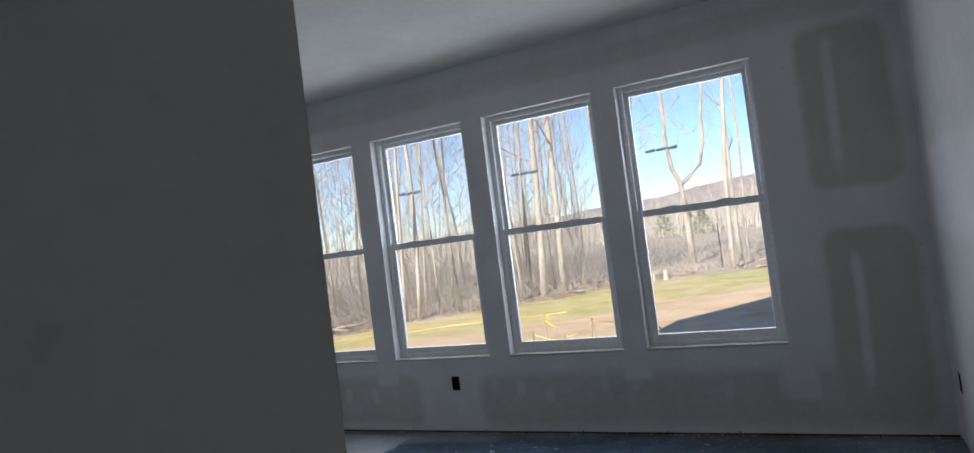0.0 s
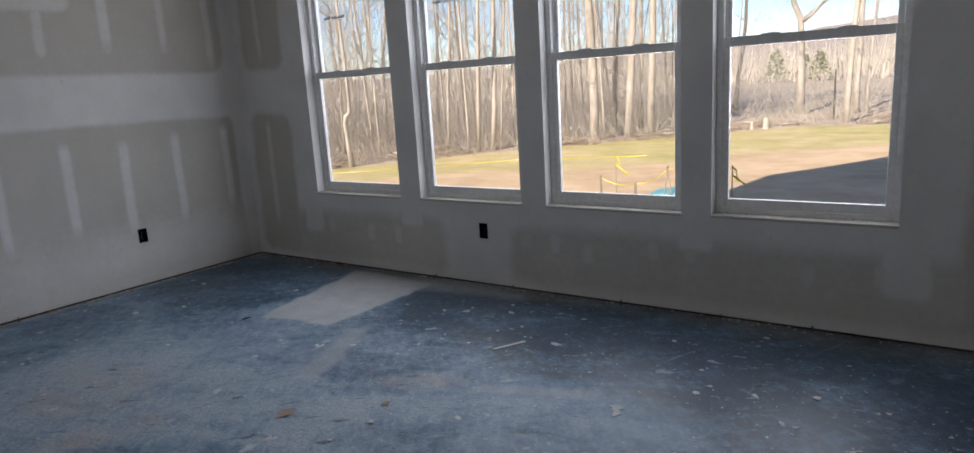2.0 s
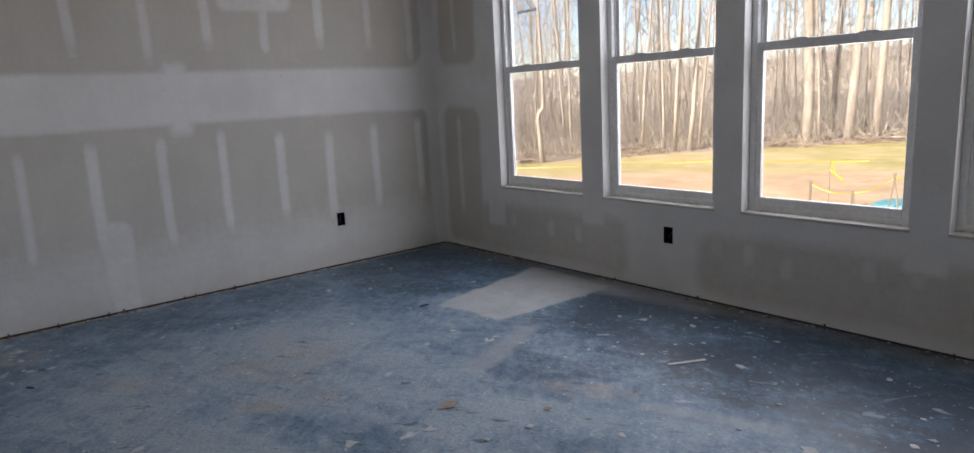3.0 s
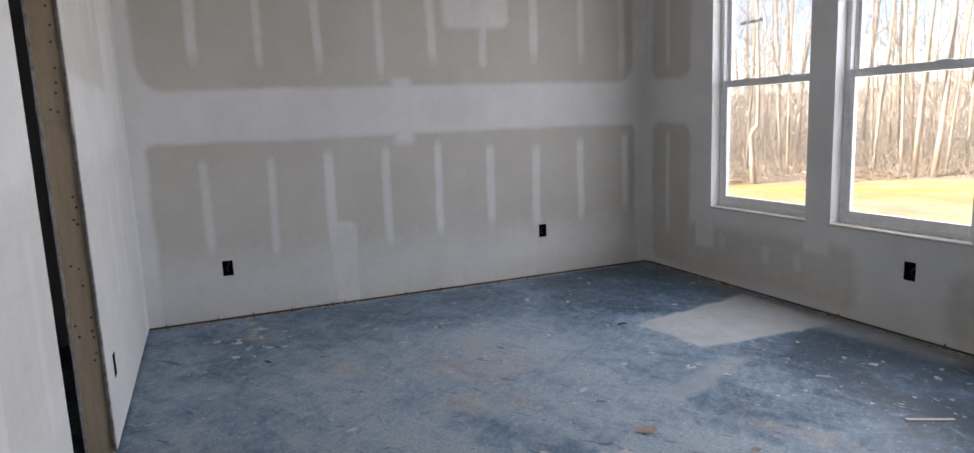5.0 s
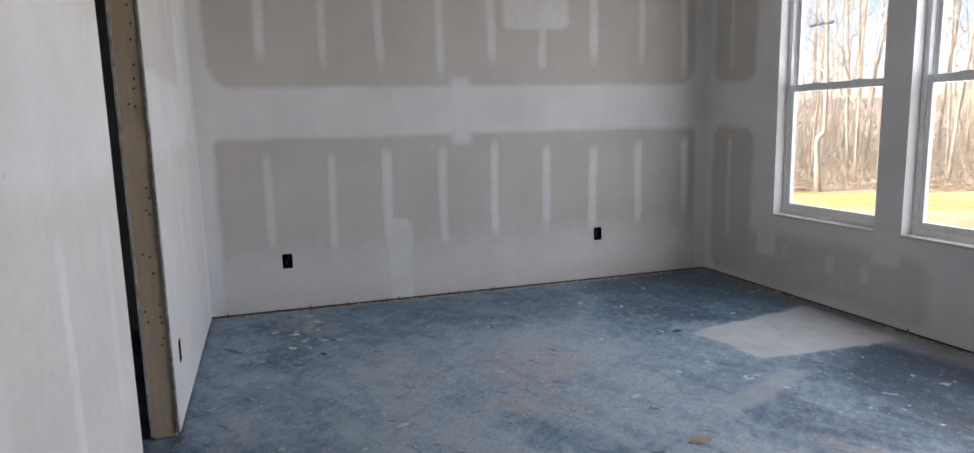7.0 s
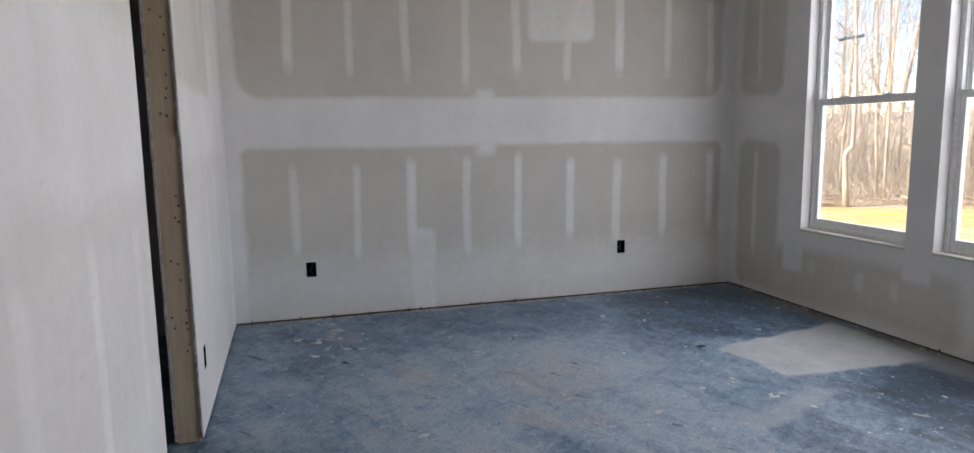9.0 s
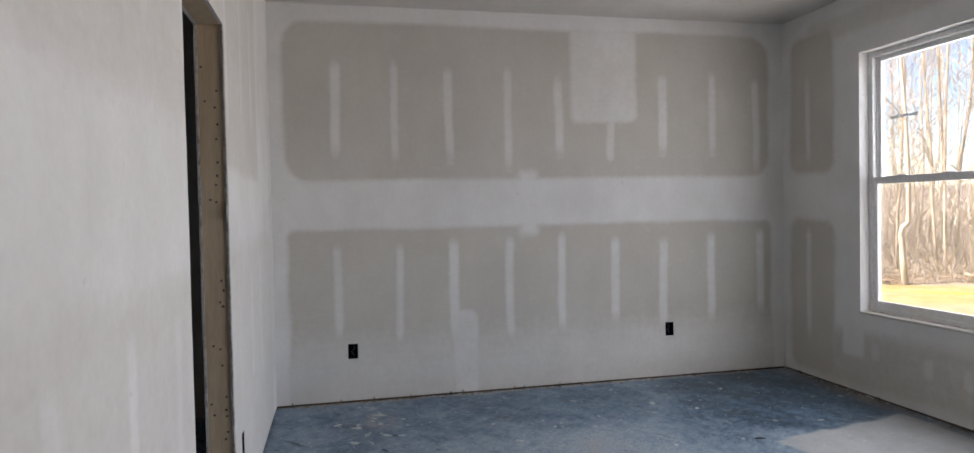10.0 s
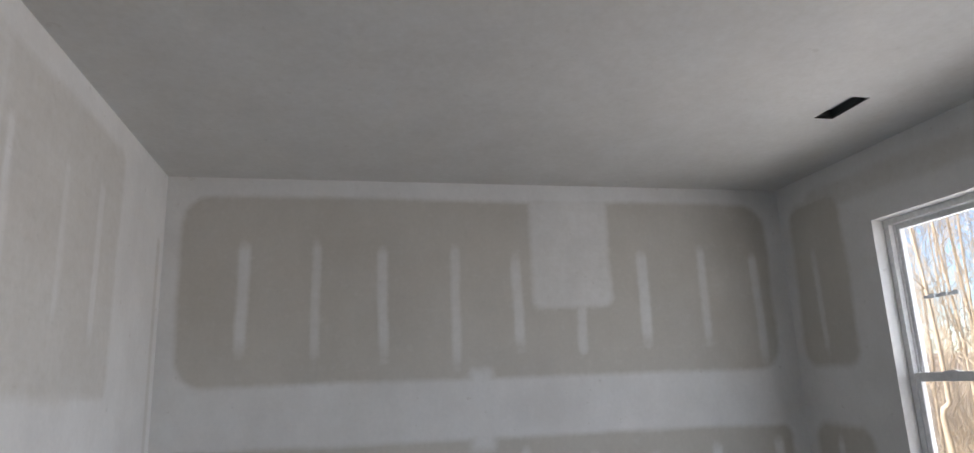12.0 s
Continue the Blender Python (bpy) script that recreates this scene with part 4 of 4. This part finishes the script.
for k, (x, y, h) in enumerate([(-12.3, 60, 2.5), (-9.3, 61, 2.3), (-11.2, 66, 2.2)]):
    evergreen(x, y, h, k)


# ---- stakes, tape and lid in the dirt ----
def stake(x, y, top, r, lean=(0, 0), flag=0):
    z = float(ground_z(np.array(x), np.array(y)))
    s = tagged(new("wooden_stake"), "thin weathered stake driven into the dirt", "stake", group="stakes with tape")
    verts, faces = [], []
    tube(verts, faces, [(0, 0, -0.1), (lean[0] * 0.5, lean[1] * 0.5, (top - z) / 2), (lean[0], lean[1], top - z)], [r, r, r * 0.9], 4 if r > 0.015 else 6)
    mesh_object("shaft", verts, faces, STAKE, s)
    if flag:
        r2 = random.Random(flag)
        for k in range(2):
            verts, faces, n = [], [], 7
            a = r2.uniform(-0.5, 0.5)
            for i in range(n):
                f = i / (n - 1)
                cx, cz = lean[0] + (0.05 + 0.10 * k) * f + 0.02 * math.sin(9 * f), top - z - 0.03 - 0.24 * f * (0.7 + 0.3 * k)
                verts += [(cx - 0.009, 0.02 * math.sin(7 * f + a), cz), (cx + 0.009, 0.02 * math.cos(6 * f), cz + 0.01)]
            for i in range(n - 1):
                faces.append((2 * i, 2 * i + 1, 2 * i + 3, 2 * i + 2))
            mesh_object("tape_tail", verts, faces, TAPE, s)
    s.matrix_basis = pose(x, y, z)


stake(-4.0, 9.5, 0.03, 0.02)
stake(-3.82, 9.6, 0.29, 0.007, flag=3)
stake(-3.5, 9.5, -0.05, 0.02)
stake(-2.98, 9.5, 0.18, 0.010, (-0.10, 0), 0)
stake(-3.15, 9.55, 0.18, 0.009, (0.08, 0), 0)
stake(-2.26, 9.5, 0.20, 0.007, flag=5)
verts, faces = [], []
tube(verts, faces, [(0, 0, -0.1), (0.01, 0, 0.8), (0.0, 0, 1.5)], [0.025, 0.025, 0.022], 8)
post = tagged(mesh_object("fence_post", verts, faces, POST), "dark weathered post standing at the grass edge", "post")
post.matrix_basis = pose(-3.17, 24.2, float(ground_z(np.array(-3.17), np.array(24.2))))


def tape(points, width, sag, label):
    verts, faces, n = [], [], 10
    for (p, q) in zip(points, points[1:]):
        base = len(verts)
        for i in range(n + 1):
            f = i / n
            c = Vector(p).lerp(Vector(q), f) - Vector((0, 0, sag * 4 * f * (1 - f)))
            tw = 0.6 * math.sin(5 * f + p[0] * 3)
            verts += [tuple(c + Vector((0, math.sin(tw), math.cos(tw))) * width / 2), tuple(c - Vector((0, math.sin(tw), math.cos(tw))) * width / 2)]
        for i in range(n):
            faces.append((base + 2 * i, base + 2 * i + 1, base + 2 * i + 3, base + 2 * i + 2))
    tagged(mesh_object("barrier_tape", verts, faces, TAPE), label, "tape")


tape([(-4.0, 9.5, 0.0), (-3.5, 9.5, -0.07), (-3.05, 9.5, 0.14), (-2.26, 9.5, 0.16)], 0.012, 0.05, "yellow tape strung between low stakes")
tape([(-13.5, 9.2, -0.27), (-10.21, 10.98, -0.27), (-9.3, 12.0, -0.27), (-7.74, 13.3, -0.27), (-5.2, 14.2, -0.26)], 0.016, 0.01, "yellow tape lying along the new grass")

lid = tagged(new("tank_lid"), "teal plastic tank lid sitting in the dirt", "lid")
verts, faces = [], []
tube(verts, faces, [(0, 0, -0.05), (0, 0, 0.10), (0, 0, 0.13), (0, 0, 0.15)], [0.30, 0.30, 0.28, 0.2], 28)
mesh_object("cover", verts, faces, TEAL, lid)
verts, faces = [], []
tube(verts, faces, [(0, 0, 0.06), (0, 0, 0.10)], [0.325, 0.325], 28)
mesh_object("rim", verts, faces, TEAL, lid)
lid.matrix_basis = pose(-3.12, 9.95, GROUND)


# ---- litter on the slab ----
def crumb(x, y, s, seed, mat=CRUMB, label="small white crumb of gypsum on the slab", name="gypsum_crumb", flat=0.35):
    r = random.Random(seed)
    bm = bmesh.new()
    bmesh.ops.create_icosphere(bm, subdivisions=1, radius=1.0)
    for v in bm.verts:
        v.co = Vector((v.co.x * s * r.uniform(0.5, 1.3), v.co.y * s * r.uniform(0.4, 0.9), v.co.z * s * flat * r.uniform(0.6, 1.2)))
    low = min(v.co.z for v in bm.verts)
    for v in bm.verts:
        v.co.z -= low
    ob = part(name, bm, mat, None)
    ob.matrix_basis = pose(x, y, 0.001, 0, 0, r.uniform(0, 180))
    return tagged(ob, label, "debris", group="litter on the slab")


r = random.Random(77)
for k in range(170):
    x, y = r.uniform(XW + 0.1, XE - 0.1), r.uniform(1.0, YN - 0.08)
    crumb(x, y, r.choice((0.005, 0.007, 0.010, 0.014, 0.022)), k, flat=r.uniform(0.06, 0.16))
def mud_splat(x, y, s, seed):
    """A flat dried spill with an uneven outline."""
    q = random.Random(seed)
    n, squash, h = 14, q.uniform(0.5, 0.9), 0.0022
    rim = [(math.cos(2 * math.pi * k / n), math.sin(2 * math.pi * k / n), s * q.uniform(0.45, 1.2)) for k in range(n)]
    verts = [(a * w, b * w * squash, 0.0) for a, b, w in rim] + [(a * w * 0.86, b * w * 0.86 * squash, h) for a, b, w in rim]
    faces = [(k, (k + 1) % n, n + (k + 1) % n, n + k) for k in range(n)] + [tuple(range(n, 2 * n))]
    ob = mesh_object("mud_splat", verts, faces, SPLAT)
    ob.matrix_basis = pose(x, y, 0.0006, 0, 0, q.uniform(0, 180))
    tagged(ob, "flat pale splat of dried joint compound on the slab", "splat", group="dried splats on the slab")


for k in range(60):
    mud_splat(r.uniform(XW + 0.15, -0.2), r.uniform(1.05, YN - 0.15), r.choice((0.012, 0.016, 0.02, 0.026, 0.034)), 500 + k)
for k in range(16):
    mud_splat(-4.35 + r.gauss(0, 0.22), 1.38 + r.gauss(0, 0.10), r.uniform(0.012, 0.04), 600 + k)
mud_splat(-2.215, 2.51, 0.05, 640)
mud_splat(-2.2, 2.60, 0.035, 641)
crumb(-2.325, 2.775, 0.055, 300, SCRAP, "torn brown cardboard scrap on the slab", "cardboard_scrap", 0.04)
crumb(-2.0, 3.05, 0.025, 301, SCRAP, "small brown scrap on the slab", "cardboard_scrap", 0.06)
bm = box(-0.095, 0.095, -0.010, 0.010, 0.0, 0.003, 0.001)
strip = tagged(part("paper_strip", bm, CRUMB, None), "thin white strip of joint tape on the slab", "debris")
strip.matrix_basis = pose(-1.87, 3.84, 0.001, 0, 0, 62)
for k, (x, y, rz) in enumerate(((-3.56, 3.50, 70), (-3.94, 1.44, 30))):
    verts, faces = [], []
    tube(verts, faces, [(-0.028, 0, 0.004), (0, 0.006, 0.004), (0.026, 0, 0.005)], [0.004, 0.004, 0.002], 6)
    ob = tagged(mesh_object("wood_splinter", verts, faces, WIRE), "dark splinter lying on the slab", "debris")
    ob.matrix_basis = pose(x, y, 0.0, 0, 0, rz)
# fasteners left standing along the wall foot
for k in range(16):
    bm = bmesh.new()
    bmesh.ops.create_cone(bm, cap_ends=True, segments=8, radius1=0.006, radius2=0.004, depth=0.03, matrix=pose(0, 0, 0.015))
    ob = tagged(part("masonry_nail", bm, STEEL, None), "bent nail standing at the foot of the wall", "nail", group="nails along the wall foot")
    ob.matrix_basis = pose(XW + 0.012, 0.95 + k * 0.235 + r.uniform(-0.1, 0.1), 0.0, 0, r.uniform(-25, 25), 0) if k < 9 else pose(-4.6 + (k - 9) * 0.7 + r.uniform(-0.2, 0.2), YN - 0.012, 0.0, r.uniform(-25, 25), 0, 0)


def foot_rubble(count, seed):
    """Broken gypsum and dirt along the foot of the walls."""
    q, verts, faces = random.Random(seed), [], []
    for _ in range(count):
        off = 0.006 + abs(q.gauss(0, 0.022))
        k = q.random()
        if k < 0.42:
            x, y = XW + off, q.uniform(YS + 0.05, YN - 0.05)
        elif k < 0.86:
            x, y = q.uniform(XW + 0.05, XE - 0.05), YN - off
        else:
            x, y = XE - off, q.uniform(YS, YN - 0.05)
        e = q.choice((0.003, 0.004, 0.006, 0.010))
        d = Vector((q.uniform(-1, 1), q.uniform(-1, 1), 0)).normalized() * e
        tube(verts, faces, [Vector((x, y, e * 0.35)) - d, Vector((x, y, e * 0.5)), Vector((x, y, e * 0.35)) + d], [e * 0.35, e * 0.55, e * 0.3], 5)
    return verts, faces


for mat, count, seed, words in ((CRUMB, 420, 91, "pale gypsum crumbs along the wall foot"), (SCRAP, 300, 92, "brown dirt crumbs along the wall foot")):
    tagged(mesh_object("wall_foot_rubble", *foot_rubble(count, seed), mat), words, "debris", kind="stuff")
